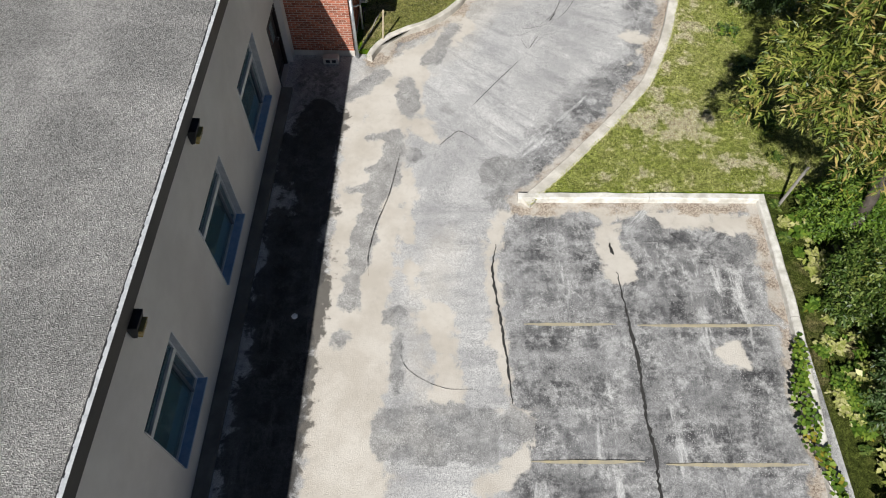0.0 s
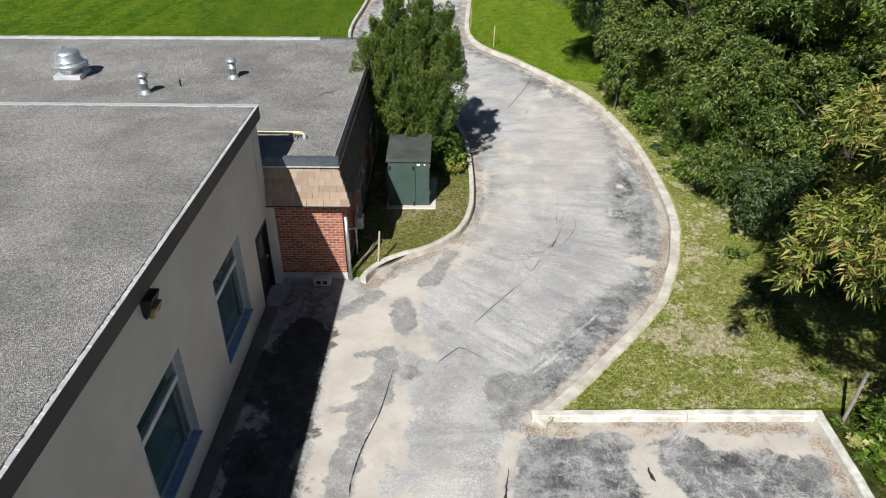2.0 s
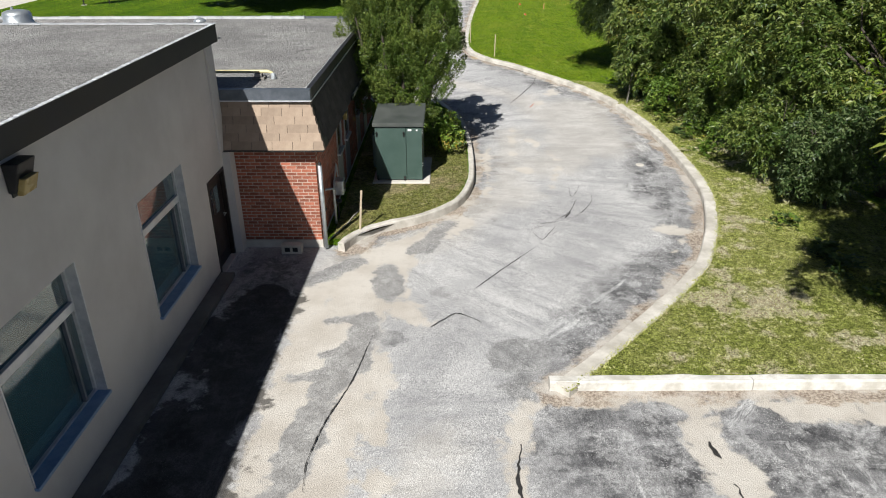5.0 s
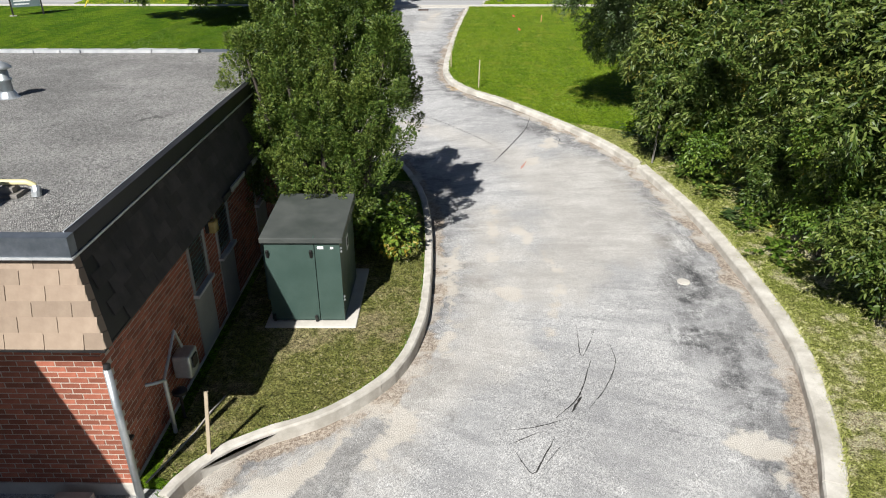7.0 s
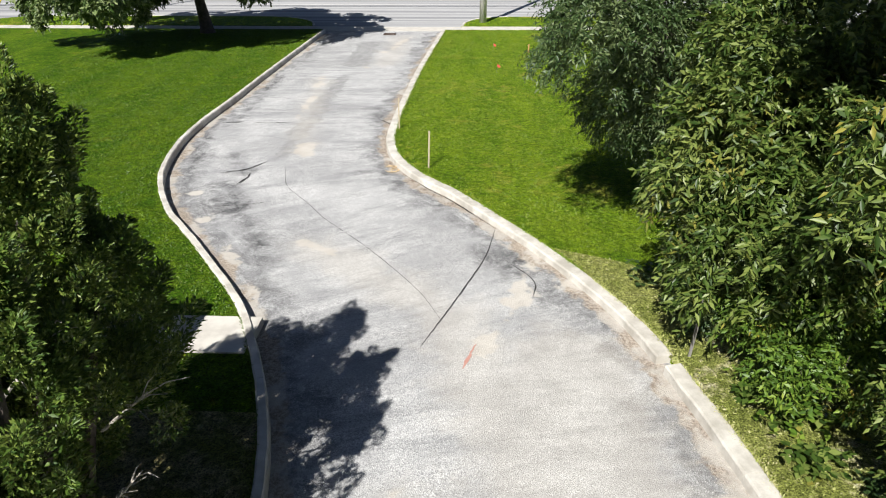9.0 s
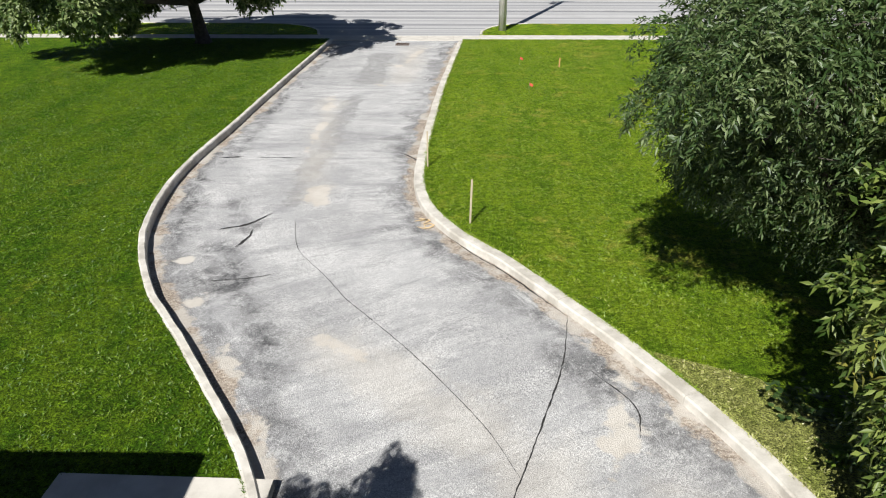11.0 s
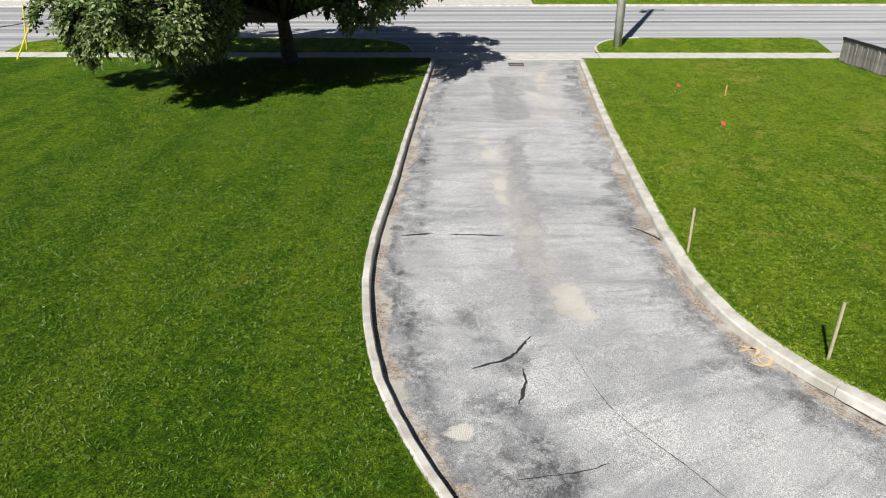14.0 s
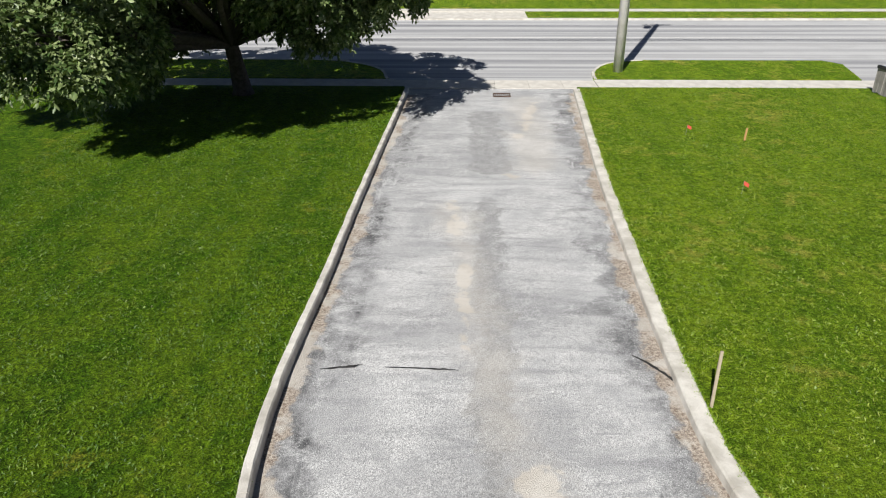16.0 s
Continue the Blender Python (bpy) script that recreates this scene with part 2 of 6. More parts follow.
M_ROAD = road_material()
M_STUCCO = simple("stucco", (0.55, 0.52, 0.485), (0.65, 0.62, 0.58), 0.6, 90, 0.92, 0.3)
def gravel_material():
    k = Mat("roof_gravel")
    stones = k.node("ShaderNodeTexVoronoi")
    k.put(stones.inputs["Vector"], k.co)
    stones.inputs["Scale"].default_value = 55
    cloud, fine, wisp = k.noise(0.5, 6, 0.65), k.noise(50, 4, 0.85), k.noise(1.0, 6, 0.7, k.stretch(0.35, 1.5, 1))
    col = k.mix(k.ramp(cloud, 0.35, 0.65), (0.245, 0.24, 0.23), (0.37, 0.36, 0.345))
    col = k.mix(k.ramp(wisp, 0.5, 0.68, 0, 0.5), col, (0.37, 0.355, 0.34))
    col = k.mix(0.9, col, k.mix(k.ramp(stones.outputs["Color"], 0.1, 0.9), (0.25, 0.25, 0.25), (0.76, 0.76, 0.75)), 'OVERLAY')
    col = k.mix(0.6, col, k.mix(k.ramp(fine, 0.3, 0.7), (0.2, 0.2, 0.2), (0.8, 0.8, 0.8)), 'OVERLAY')
    bare = k.ramp(k.math('ADD', k.noise(0.35, 3), k.math('MULTIPLY', k.noise(4, 6, 0.8), 0.5)), 0.93, 1.0)
    col = k.mix(k.math('MULTIPLY', bare, 0.7), col, (0.04, 0.04, 0.04))
    k.bump(k.math('ADD', stones.outputs["Distance"], fine), 0.9, 0.03)
    return k.done(col, 0.95, 0, 0.2)


M_GRAVEL = gravel_material()
M_TAR = simple("black_fascia", (0.012, 0.012, 0.013), (0.03, 0.03, 0.032), 2, 40, 0.55, 0.1)
M_DRIP = simple("drip_edge", (0.55, 0.57, 0.58), (0.72, 0.73, 0.73), 6, 50, 0.45, 0.1, 0.4)
M_SLATE_METAL = simple("grey_metal", (0.11, 0.13, 0.15), (0.18, 0.20, 0.23), 4, 60, 0.4, 0.05, 0.5)
M_BRICK = simple("red_brick", (0.27, 0.085, 0.05), (0.37, 0.13, 0.08), 5, 90, 0.88, 0.35, 0, 0.3)
M_BRICK_FAR = simple("red_brick_rows", (0.27, 0.085, 0.05), (0.37, 0.13, 0.08), 5, 90, 0.88, 0.35, 0, 0.3, island=True)
M_MORTAR = simple("mortar", (0.44, 0.385, 0.32), (0.54, 0.48, 0.41), 4, 80, 0.95, 0.3)
M_SHINGLE = simple("tan_shingle", (0.28, 0.21, 0.155), (0.36, 0.28, 0.21), 2.5, 110, 0.92, 0.5, 0, 0.12)
# side slope's copy of the tan shingle, colour darkened for its shade
M_SHINGLE_SHADED = simple("shaded_shingle_rows", (0.05, 0.045, 0.042), (0.09, 0.08, 0.072), 2.5, 110, 0.9, 0.4, 0, 0.16, island=True)
M_BOX = simple("green_enamel", (0.045, 0.078, 0.066), (0.06, 0.098, 0.084), 1.5, 40, 0.42, 0.04)
M_BOX_TOP = simple("faded_green_enamel", (0.05, 0.058, 0.054), (0.085, 0.092, 0.086), 1.2, 60, 0.5, 0.06)
M_GALV = simple("galvanised", (0.42, 0.46, 0.48), (0.60, 0.63, 0.64), 5, 50, 0.4, 0.05, 0.7)
M_WHITE = simple("white_paint", (0.62, 0.63, 0.62), (0.78, 0.78, 0.76), 5, 50, 0.6, 0.08)
M_BLUE_SILL = simple("blue_grey_aluminium", (0.20, 0.33, 0.52), (0.33, 0.46, 0.62), 5, 50, 0.4, 0.05, 0.3)
M_BLIND = simple("teal_blind", (0.10, 0.24, 0.27), (0.16, 0.32, 0.35), 2, 30, 0.7, 0.05)
M_PANEL = simple("grey_panel", (0.30, 0.295, 0.28), (0.40, 0.39, 0.37), 2, 40, 0.5, 0.05)
M_DARK = simple("dark_enamel", (0.012, 0.012, 0.013), (0.028, 0.027, 0.026), 4, 40, 0.5, 0.05)
M_BROWN = simple("brown_door", (0.022, 0.016, 0.013), (0.042, 0.03, 0.024), 3, 40, 0.4, 0.05)
M_AMBER = simple("amber_lens", (0.34, 0.25, 0.09), (0.45, 0.34, 0.13), 8, 60, 0.25, 0.05)
M_WOOD = simple("weathered_wood", (0.20, 0.185, 0.165), (0.34, 0.32, 0.29), 3, 60, 0.9, 0.4, 0, 0.22)
M_WOOD_NEW = simple("new_board", (0.42, 0.23, 0.09), (0.52, 0.31, 0.13), 3, 60, 0.8, 0.3)
M_STAKE = simple("stake_wood", (0.36, 0.30, 0.21), (0.46, 0.39, 0.28), 6, 60, 0.85, 0.2)
M_POLE = simple("pole_wood", (0.52, 0.50, 0.46), (0.66, 0.64, 0.60), 2, 40, 0.85, 0.3)
M_BARK = simple("bark", (0.045, 0.036, 0.028), (0.10, 0.085, 0.07), 6, 30, 0.95, 0.8)
M_TWIG = simple("dead_twig", (0.34, 0.31, 0.27), (0.48, 0.45, 0.40), 6, 30, 0.9, 0.3)
M_YELLOW = simple("yellow_plastic", (0.62, 0.50, 0.03), (0.70, 0.58, 0.05), 5, 50, 0.5, 0.05)
M_CREAM = simple("cream_pipe", (0.66, 0.58, 0.30), (0.75, 0.68, 0.40), 5, 50, 0.5, 0.05)
M_LINE = simple("worn_line_paint", (0.30, 0.275, 0.215), (0.39, 0.34, 0.225), 5, 60, 0.9, 0.2)
M_LANE = simple("lane_paint", (0.50, 0.49, 0.46), (0.62, 0.61, 0.58), 3, 60, 0.9, 0.2)
M_CRACK = simple("crack_filler", (0.018, 0.017, 0.016), (0.04, 0.038, 0.036), 8, 60, 0.8, 0.2)
M_RUST = simple("rusty_iron", (0.05, 0.035, 0.028), (0.11, 0.07, 0.05), 8, 60, 0.8, 0.4)
M_SPRAY = simple("orange_spray_paint", (0.55, 0.40, 0.22), (0.66, 0.50, 0.30), 9, 60, 0.9, 0.1)
M_RED = simple("red_spray_paint", (0.46, 0.22, 0.17), (0.52, 0.30, 0.25), 9, 60, 0.9, 0.1)
M_FLAG = simple("red_plastic", (0.50, 0.06, 0.04), (0.6, 0.1, 0.06), 9, 60, 0.6, 0.1)
M_SIGN = simple("sign_face", (0.10, 0.14, 0.15), (0.14, 0.18, 0.19), 2, 40, 0.35, 0.02)
M_SIGN_TOP = simple("sign_face_pale", (0.32, 0.38, 0.40), (0.42, 0.47, 0.48), 2, 40, 0.35, 0.02)
M_PAPER = simple("paper", (0.72, 0.73, 0.74), (0.82, 0.82, 0.82), 20, 90, 0.8, 0.1)
M_LEAF_A = leaf_material("leaf_ash", (0.025, 0.053, 0.008), (0.066, 0.110, 0.018), (0.17, 0.21, 0.05), 0.08, (0.24, 0.22, 0.04))
M_LEAF_Y = leaf_material("leaf_turning", (0.050, 0.088, 0.012), (0.135, 0.175, 0.026), (0.27, 0.28, 0.06), 0.2, (0.36, 0.27, 0.09))
M_LEAF_G = leaf_material("leaf_deep_green", (0.021, 0.046, 0.011), (0.050, 0.088, 0.025), (0.125, 0.165, 0.063))
M_LEAF_S = leaf_material("leaf_shrub", (0.040, 0.085, 0.010), (0.085, 0.155, 0.018), (0.18, 0.25, 0.035), 0.10)
M_LEAF_C = leaf_material("leaf_conifer", (0.030, 0.066, 0.011), (0.080, 0.136, 0.021), (0.185, 0.235, 0.048))
M_LEAF_L = leaf_material("leaf_lawn_tree", (0.045, 0.085, 0.020), (0.115, 0.165, 0.048), (0.25, 0.30, 0.13))

glass = Mat("window_glass")
glass.done((0.35, 0.55, 0.60), 0.03, 0, 0.6)
glass.b.inputs["Transmission Weight"].default_value = 0.9
glass.b.inputs["IOR"].default_value = 1.75
M_GLASS = glass.m

# ---------------------------------------------------------------- mesh helpers


def box(bm, x0, x1, y0, y1, z0, z1, m=None):
    vs = [bm.verts.new((x, y, z)) for z in (z0, z1) for y in (y0, y1) for x in (x0, x1)]
    if m is not None:
        for v in vs:
            v.co = m @ v.co
    for f in ((0, 2, 3, 1), (4, 5, 7, 6), (0, 1, 5, 4), (2, 6, 7, 3), (0, 4, 6, 2), (1, 3, 7, 5)):
        bm.faces.new([vs[i] for i in f])
    return vs


def boxes(*rows):
    bm = bmesh.new()
    for r in rows:
        box(bm, *r)
    return bm


def bevelled(bm, width=0.01, segments=2):
    bmesh.ops.bevel(bm, geom=bm.edges[:], offset=width, segments=segments, affect='EDGES', profile=0.6)
    return bm


def tube(bm, points, radii, sides=8, cap=True):
    """A tapered tube along points."""
    rings = []
    pts = [Vector(p) for p in points]
    for i, p in enumerate(pts):
        d = (pts[min(i + 1, len(pts) - 1)] - pts[max(i - 1, 0)]).normalized()
        u = d.orthogonal().normalized() if i == 0 else (u - d * u.dot(d)).normalized()
        w = d.cross(u)
        r = radii[i] if isinstance(radii, (list, tuple)) else radii
        rings.append([bm.verts.new(p + (u * math.cos(a) + w * math.sin(a)) * r) for a in [2 * math.pi * j / sides for j in range(sides)]])
    for a, b in zip(rings, rings[1:]):
        for j in range(sides):
            bm.faces.new((a[j], a[(j + 1) % sides], b[(j + 1) % sides], b[j]))
    if cap:
        bm.faces.new(rings[0][::-1])
        bm.faces.new(rings[-1])
    return bm


def lathe(bm, profile, at=(0, 0, 0), sides=20):
    """A turned shape about z: profile of (radius, height)."""
    rings = [[bm.verts.new((at[0] + r * math.cos(2 * math.pi * j / sides), at[1] + r * math.sin(2 * math.pi * j / sides), at[2] + z)) for j in range(sides)] for r, z in profile]
    for a, b in zip(rings, rings[1:]):
        for j in range(sides):
            bm.faces.new((a[j], a[(j + 1) % sides], b[(j + 1) % sides], b[j]))
    bm.faces.new(rings[0][::-1])
    bm.faces.new(rings[-1])
    return bm


def finish(name, bm, material, smooth=False):
    bmesh.ops.recalc_face_normals(bm, faces=bm.faces[:])
    me = bpy.data.meshes.new(name)
    bm.to_mesh(me)
    bm.free()
    me.materials.append(material)
    if smooth:
        me.polygons.foreach_set("use_smooth", [True] * len(me.polygons))
    return me


def part(name, bm, material, parent=None, label="", smooth=False, m=None):
    ob = new(name, finish(name, bm, material, smooth))
    if m is not None:
        ob.matrix_basis = m
    if parent is not None:
        ob.parent = parent
    if label:
        ob["label"] = label
    return ob


def thing(name, m, label, category, group="", kind=""):
    ob = new(name)
    ob.empty_display_size = 0.2
    ob.matrix_basis = m
    return tagged(ob, label, category, group, kind)


def flat_mesh(name, verts, faces, material):
    me = bpy.data.meshes.new(name)
    me.from_pydata(verts, [], faces)
    me.materials.append(material)
    me.update()
    return me


def spline(points, step=0.25):
    """An even Catmull-Rom line through points."""
    p = [Vector((*q, 0)) for q in points]
    p = [2 * p[0] - p[1]] + p + [2 * p[-1] - p[-2]]
    out = []
    for a, b, c, d in zip(p, p[1:], p[2:], p[3:]):
        n = max(1, int((c - b).length / step))
        for i in range(n):
            t = i / n
            out.append(0.5 * (2 * b + (c - a) * t + (2 * a - 5 * b + 4 * c - d) * t * t + (3 * b - a - 3 * c + d) * t ** 3))
    return out + [p[-2]]


def side_line(line, off):
    """The line moved to its right by off."""
    out = []
    for i, q in enumerate(line):
        d = (line[min(i + 1, len(line) - 1)] - line[max(i - 1, 0)]).normalized()
        out.append(q + Vector((d.y, -d.x, 0)) * off)
    return out

# ---------------------------------------------------------------- ground, driveway, kerbs
RIGHT_KERB = [(1.86, 10.14), (2.72, 11.02), (3.58, 11.96), (4.51, 13.03), (5.38, 14.16), (6.04, 15.52), (6.56, 16.95), (6.93, 18.53), (7.08, 20.86),
              (7.06, 23.75), (6.75, 26.38), (6.33, 28.37), (5.5, 30.49), (4.42, 32.6), (3.40, 34.4), (2.84, 35.18), (2.27, 36.09), (1.72, 37.45), (1.46, 39.2),
              (1.50, 41.4), (1.73, 44.9), (2.22, 51.13), (3.27, 61.3)]
LEFT_KERB = [(-1.98, 15.05), (-1.76, 15.55), (-1.21, 16.06), (-0.45, 16.45), (0.20, 16.99), (0.74, 17.82), (1.04, 19.15), (1.12, 20.8), (1.12, 22.3),
             (1.06, 23.6), (0.92, 24.87), (0.63, 26.12), (0.22, 27.36), (-0.42, 28.9), (-1.34, 30.43), (-2.36, 32.0), (-3.14, 33.14), (-3.57, 33.96),
             (-3.97, 34.84), (-4.36, 35.95), (-4.68, 37.5), (-4.88, 39.45), (-4.86, 41.65), (-4.65, 44.98), (-4.38, 50.49), (-3.72, 61.5)]
right_line, left_line = spline(RIGHT_KERB), spline(LEFT_KERB)
LAWN_Z, LAWN_L, KERB_Z = 0.11, 0.125, 0.15


def polygon_slab(name, outline, z0, z1, material):
    bm = bmesh.new()
    top = [bm.verts.new((p[0], p[1], z1)) for p in outline]
    low = [bm.verts.new((p[0], p[1], z0)) for p in outline]
    f = bm.faces.new(top)
    n = len(top)
    for i in range(n):
        bm.faces.new((top[i], low[i], low[(i + 1) % n], top[(i + 1) % n]))
    bmesh.ops.triangulate(bm, faces=[f])
    return finish(name, bm, material)


bm = bmesh.new()
bm.faces.new([bm.verts.new(p) for p in ((-900, -900, -0.07), (900, -900, -0.07), (900, 1500, -0.07), (-900, 1500, -0.07))])
tagged(part("ground", bm, M_SOIL), "bare soil and grass reaching to the horizon", "ground", kind="structure")

# signed distances that the driveway's material reads
WASH_YARD = [(-1.95, 0, -1.95, 7.5, 0.85), (-1.85, 7.5, -1.75, 12, 0.8), (-1.6, 12, -1.0, 14.6, 0.65), (-0.17, 7.01, 0.01, 6.21, 0.41), (0.01, 6.21, 0.07, 5.2, 0.4), (-0.6, 4.38, -0.27, 4.16, 0.29), (1.03, 3.51, 1.61, 4.05, 0.13),
             (1.61, 4.05, 1.66, 4.85, 0.13), (1.66, 4.85, 1.2, 4.79, 0.14), (0.81, 3.4, 0.81, 3.4, 0.32), (3.93, 9.66, 4.05, 8.16, 0.29), (2.12, 9.88, 7.5, 9.66, 0.14), (5.34, 9.61, 7.33, 9.5, 0.27),
             (1.43, 9.74, 1.09, 8.62, 0.19), (1.09, 8.62, 1.19, 7.29, 0.18), (1.19, 7.29, 1.34, 5.32, 0.17), (6.16, 6.14, 6.16, 6.14, 0.26), (-0.75, 8.0, -0.9, 11.0, 0.2)]
WASH_CURVE = [(-1.93, 13.33, -1.19, 14.67, 0.38), (-1.19, 14.67, 0.53, 16.58, 0.43), (3.02, 23.15, 3.63, 20.91, 0.1), (3.63, 20.91, 3.03, 18.46, 0.08), (5.36, 16.03, 5.99, 15.97, 0.15), (5.61, 15.58, 5.2, 14.81, 0.08),
              (2.53, 20.16, 2.53, 20.16, 0.28), (4.77, 29.36, 3.82, 27.58, 0.13), (4.41, 31.68, 4.89, 31.56, 0.13), (1.35, 18.3, 1.6, 22.5, 0.16), (2.3, 21.5, 2.6, 24.5, 0.04)]
WASH_DRIVE = [(-1.09, 38.9, -1.02, 38.05, 0.3), (-1.99, 49.17, -1.98, 46.97, 0.12), (-1.79, 45.36, -1.91, 42.32, 0.12), (-0.28, 50.96, -0.28, 50.96, 0.29), (-3.16, 34.81, -3.16, 34.81, 0.13), (-2.46, 33.09, -2.46, 33.09, 0.14),
              (5.19, 30.94, 4.45, 29.12, 0.1), (5.42, 30.06, 5.59, 29.72, 0.14), (-1.5, 31.58, -1.21, 30.87, 0.18), (0.13, 31.87, 0.88, 31.26, 0.1), (-0.56, 29.62, -0.37, 29.36, 0.1), (0.4, 55.0, 1.4, 59.5, 0.2)]
FILL_YARD = [(-1.23, 12.27, -1.33, 11.14, 0.28), (-1.33, 11.14, -1.7, 10.08, 0.28), (-1.7, 10.08, -1.89, 8.78, 0.28), (-1.89, 8.78, -2.05, 7.43, 0.26), (-1.96, 12.23, -1.23, 12.23, 0.16), (-1.9, 11.14, -1.33, 11.14, 0.11),
             (-2.34, 10.51, -1.73, 10.6, 0.14), (-0.99, 14.13, -0.89, 13.07, 0.3), (-2.51, 13.7, -1.71, 14.57, 0.22), (-0.7, 11.6, -0.7, 11.6, 0.26), (-1.1, 7.08, -1.1, 7.08, 0.25), (-2.22, 6.4, -2.22, 6.4, 0.24), (-0.3, 15.14, 0.26, 16.46, 0.28),
             (-0.95, 6.47, -0.97, 5.32, 0.1), (-0.94, 4.44, 0.62, 4.38, 0.62), (1.42, 4.56, 1.42, 4.56, 0.38), (1.47, 11.05, 1.47, 11.05, 0.6), (1.32, 10.22, 1.32, 10.22, 0.27)]
FILL_DRIVE = [(1.45, 16.69, 1.45, 16.69, 0.25), (0.18, 13.12, 0.18, 13.12, 0.22), (-0.68, 57.75, -0.84, 51.78, 0.6), (-1.06, 49.15, -1.39, 43.51, 0.34), (-1.24, 43.51, -1.54, 40.0, 0.34),
              (-1.54, 40.0, -1.61, 37.72, 0.31), (3.5, 26.52, 4.38, 26.65, 0.02), (-2.0, 3.0, -1.9, 3.3, 0.25)]
# DARK_YARD's first row paints the wall's shade; the other rows are worn asphalt
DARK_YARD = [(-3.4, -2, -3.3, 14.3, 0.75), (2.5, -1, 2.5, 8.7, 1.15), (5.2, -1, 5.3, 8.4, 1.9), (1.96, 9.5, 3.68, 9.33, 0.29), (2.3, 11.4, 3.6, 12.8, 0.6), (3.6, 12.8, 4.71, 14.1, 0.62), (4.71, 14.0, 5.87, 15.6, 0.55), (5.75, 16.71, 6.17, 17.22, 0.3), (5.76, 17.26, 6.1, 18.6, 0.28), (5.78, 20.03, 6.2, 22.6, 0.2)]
DARK_DRIVE = [(-4.36, 39.75, -4.29, 38.21, 0.3), (-4.29, 38.21, -3.67, 35.5, 0.3), (-3.67, 35.5, -3.17, 34.33, 0.25), (-3.91, 48.87, -3.99, 43.14, 0.2), (1.4, 44.81, 1.3, 41.9, 0.2), (2.0, 50.91, 1.5, 46.9, 0.2), (1.16, 39.67, 1.65, 37.24, 0.16),
              (1.65, 37.24, 2.21, 35.92, 0.16), (-2.64, 35.48, -1.86, 33.81, 0.4), (2.28, 35.88, 4.31, 32.93, 0.2), (4.32, 31.37, 4.86, 30.55, 0.45), (-1.64, 33.28, -0.43, 30.73, 0.25), (-3.6, 52, -3.1, 59, 0.2), (2.4, 54, 2.8, 60, 0.3), (-3.0, 38, -2.4, 36.5, 0.2), (-3.2, 33.0, -2.4, 31.8, 0.3), (5.6, 15.3, 5.75, 15.9, 0.25), (5.6, 18.4, 6.2, 21.5, 0.4)]
WASH, FILL, WORN, DARK = WASH_YARD + [(-2.5, 3, -2.35, 13.5, 0.25), (-1.2, 14.2, -0.4, 12.2, 0.3)] + WASH_CURVE + WASH_DRIVE, FILL_YARD, FILL_DRIVE, DARK_YARD + DARK_DRIVE
TINT = [(4.9, 22.5, 5.2, 27, 1.3), (3.4, 28.5, 4.2, 25, 0.7), (1.9, 19, 2.6, 24, 0.5), (-0.5, 15.5, 2.0, 18.5, 0.7), (0.5, 31.5, 2.6, 29.5, 0.5), (-1.2, 38.5, -2.0, 48.5, 0.3), (0.6, 52, 1.0, 60, 0.6), (-0.4, 5, -0.2, 9, 0.3)]
TINT += [(-2.0, 2.5, -1.8, 14.5, 0.75), (3.2, 20.5, 4.6, 22.5, 0.9)]
# capsules over the building's shade strip, darkened in the asphalt colour
WALL_SHADE = [(-3.6, -2, -3.4, 8.5, 0.85), (-3.3, 8.5, -3.2, 13.0, 0.65), (-4.0, 3, -3.9, 12, 0.4), (-3.1, 0, -3.0, 7.5, 0.4)]


def capsules(xy, rows):
    """Signed distance, positive inside, to a union of capsules x0, y0, x1, y1, radius."""
    best = np.full(len(xy), -9.0)
    for x0, y0, x1, y1, r in rows:
        a, d = np.array((x0, y0)), np.array((x1 - x0, y1 - y0))
        s = np.clip(((xy - a) @ d) / max(d @ d, 1e-9), 0, 1)
        best = np.maximum(best, r - np.linalg.norm(xy - a - s[:, None] * d, axis=1))
    return best


def line_distance(xy, line):
    rows = [(a.x, a.y, b.x, b.y, 0.0) for a, b in zip(line[::4], line[4::4])]
    return -capsules(xy, rows)


def lane_place(xy):
    """Distance along the driveway, and off its outer kerb, of every point."""
    line = [Vector((1.86, -4.0, 0)), Vector((1.86, 3.0, 0)), Vector((1.86, 9.0, 0))] + right_line[::4] + [Vector((3.4, 63.0, 0))]
    best, along, run = np.full(len(xy), 1e9), np.zeros(len(xy)), 0.0
    for a, b in zip(line, line[1:]):
        p, d, n = np.array((a.x, a.y)), np.array((b.x - a.x, b.y - a.y)), (b - a).length
        s = np.clip(((xy - p) @ d) / max(n * n, 1e-9), 0, 1)
        r = np.linalg.norm(xy - p - s[:, None] * d, axis=1)
        near = r < best
        best[near], along[near] = r[near], run + s[near] * n
        run += n
    return along, best


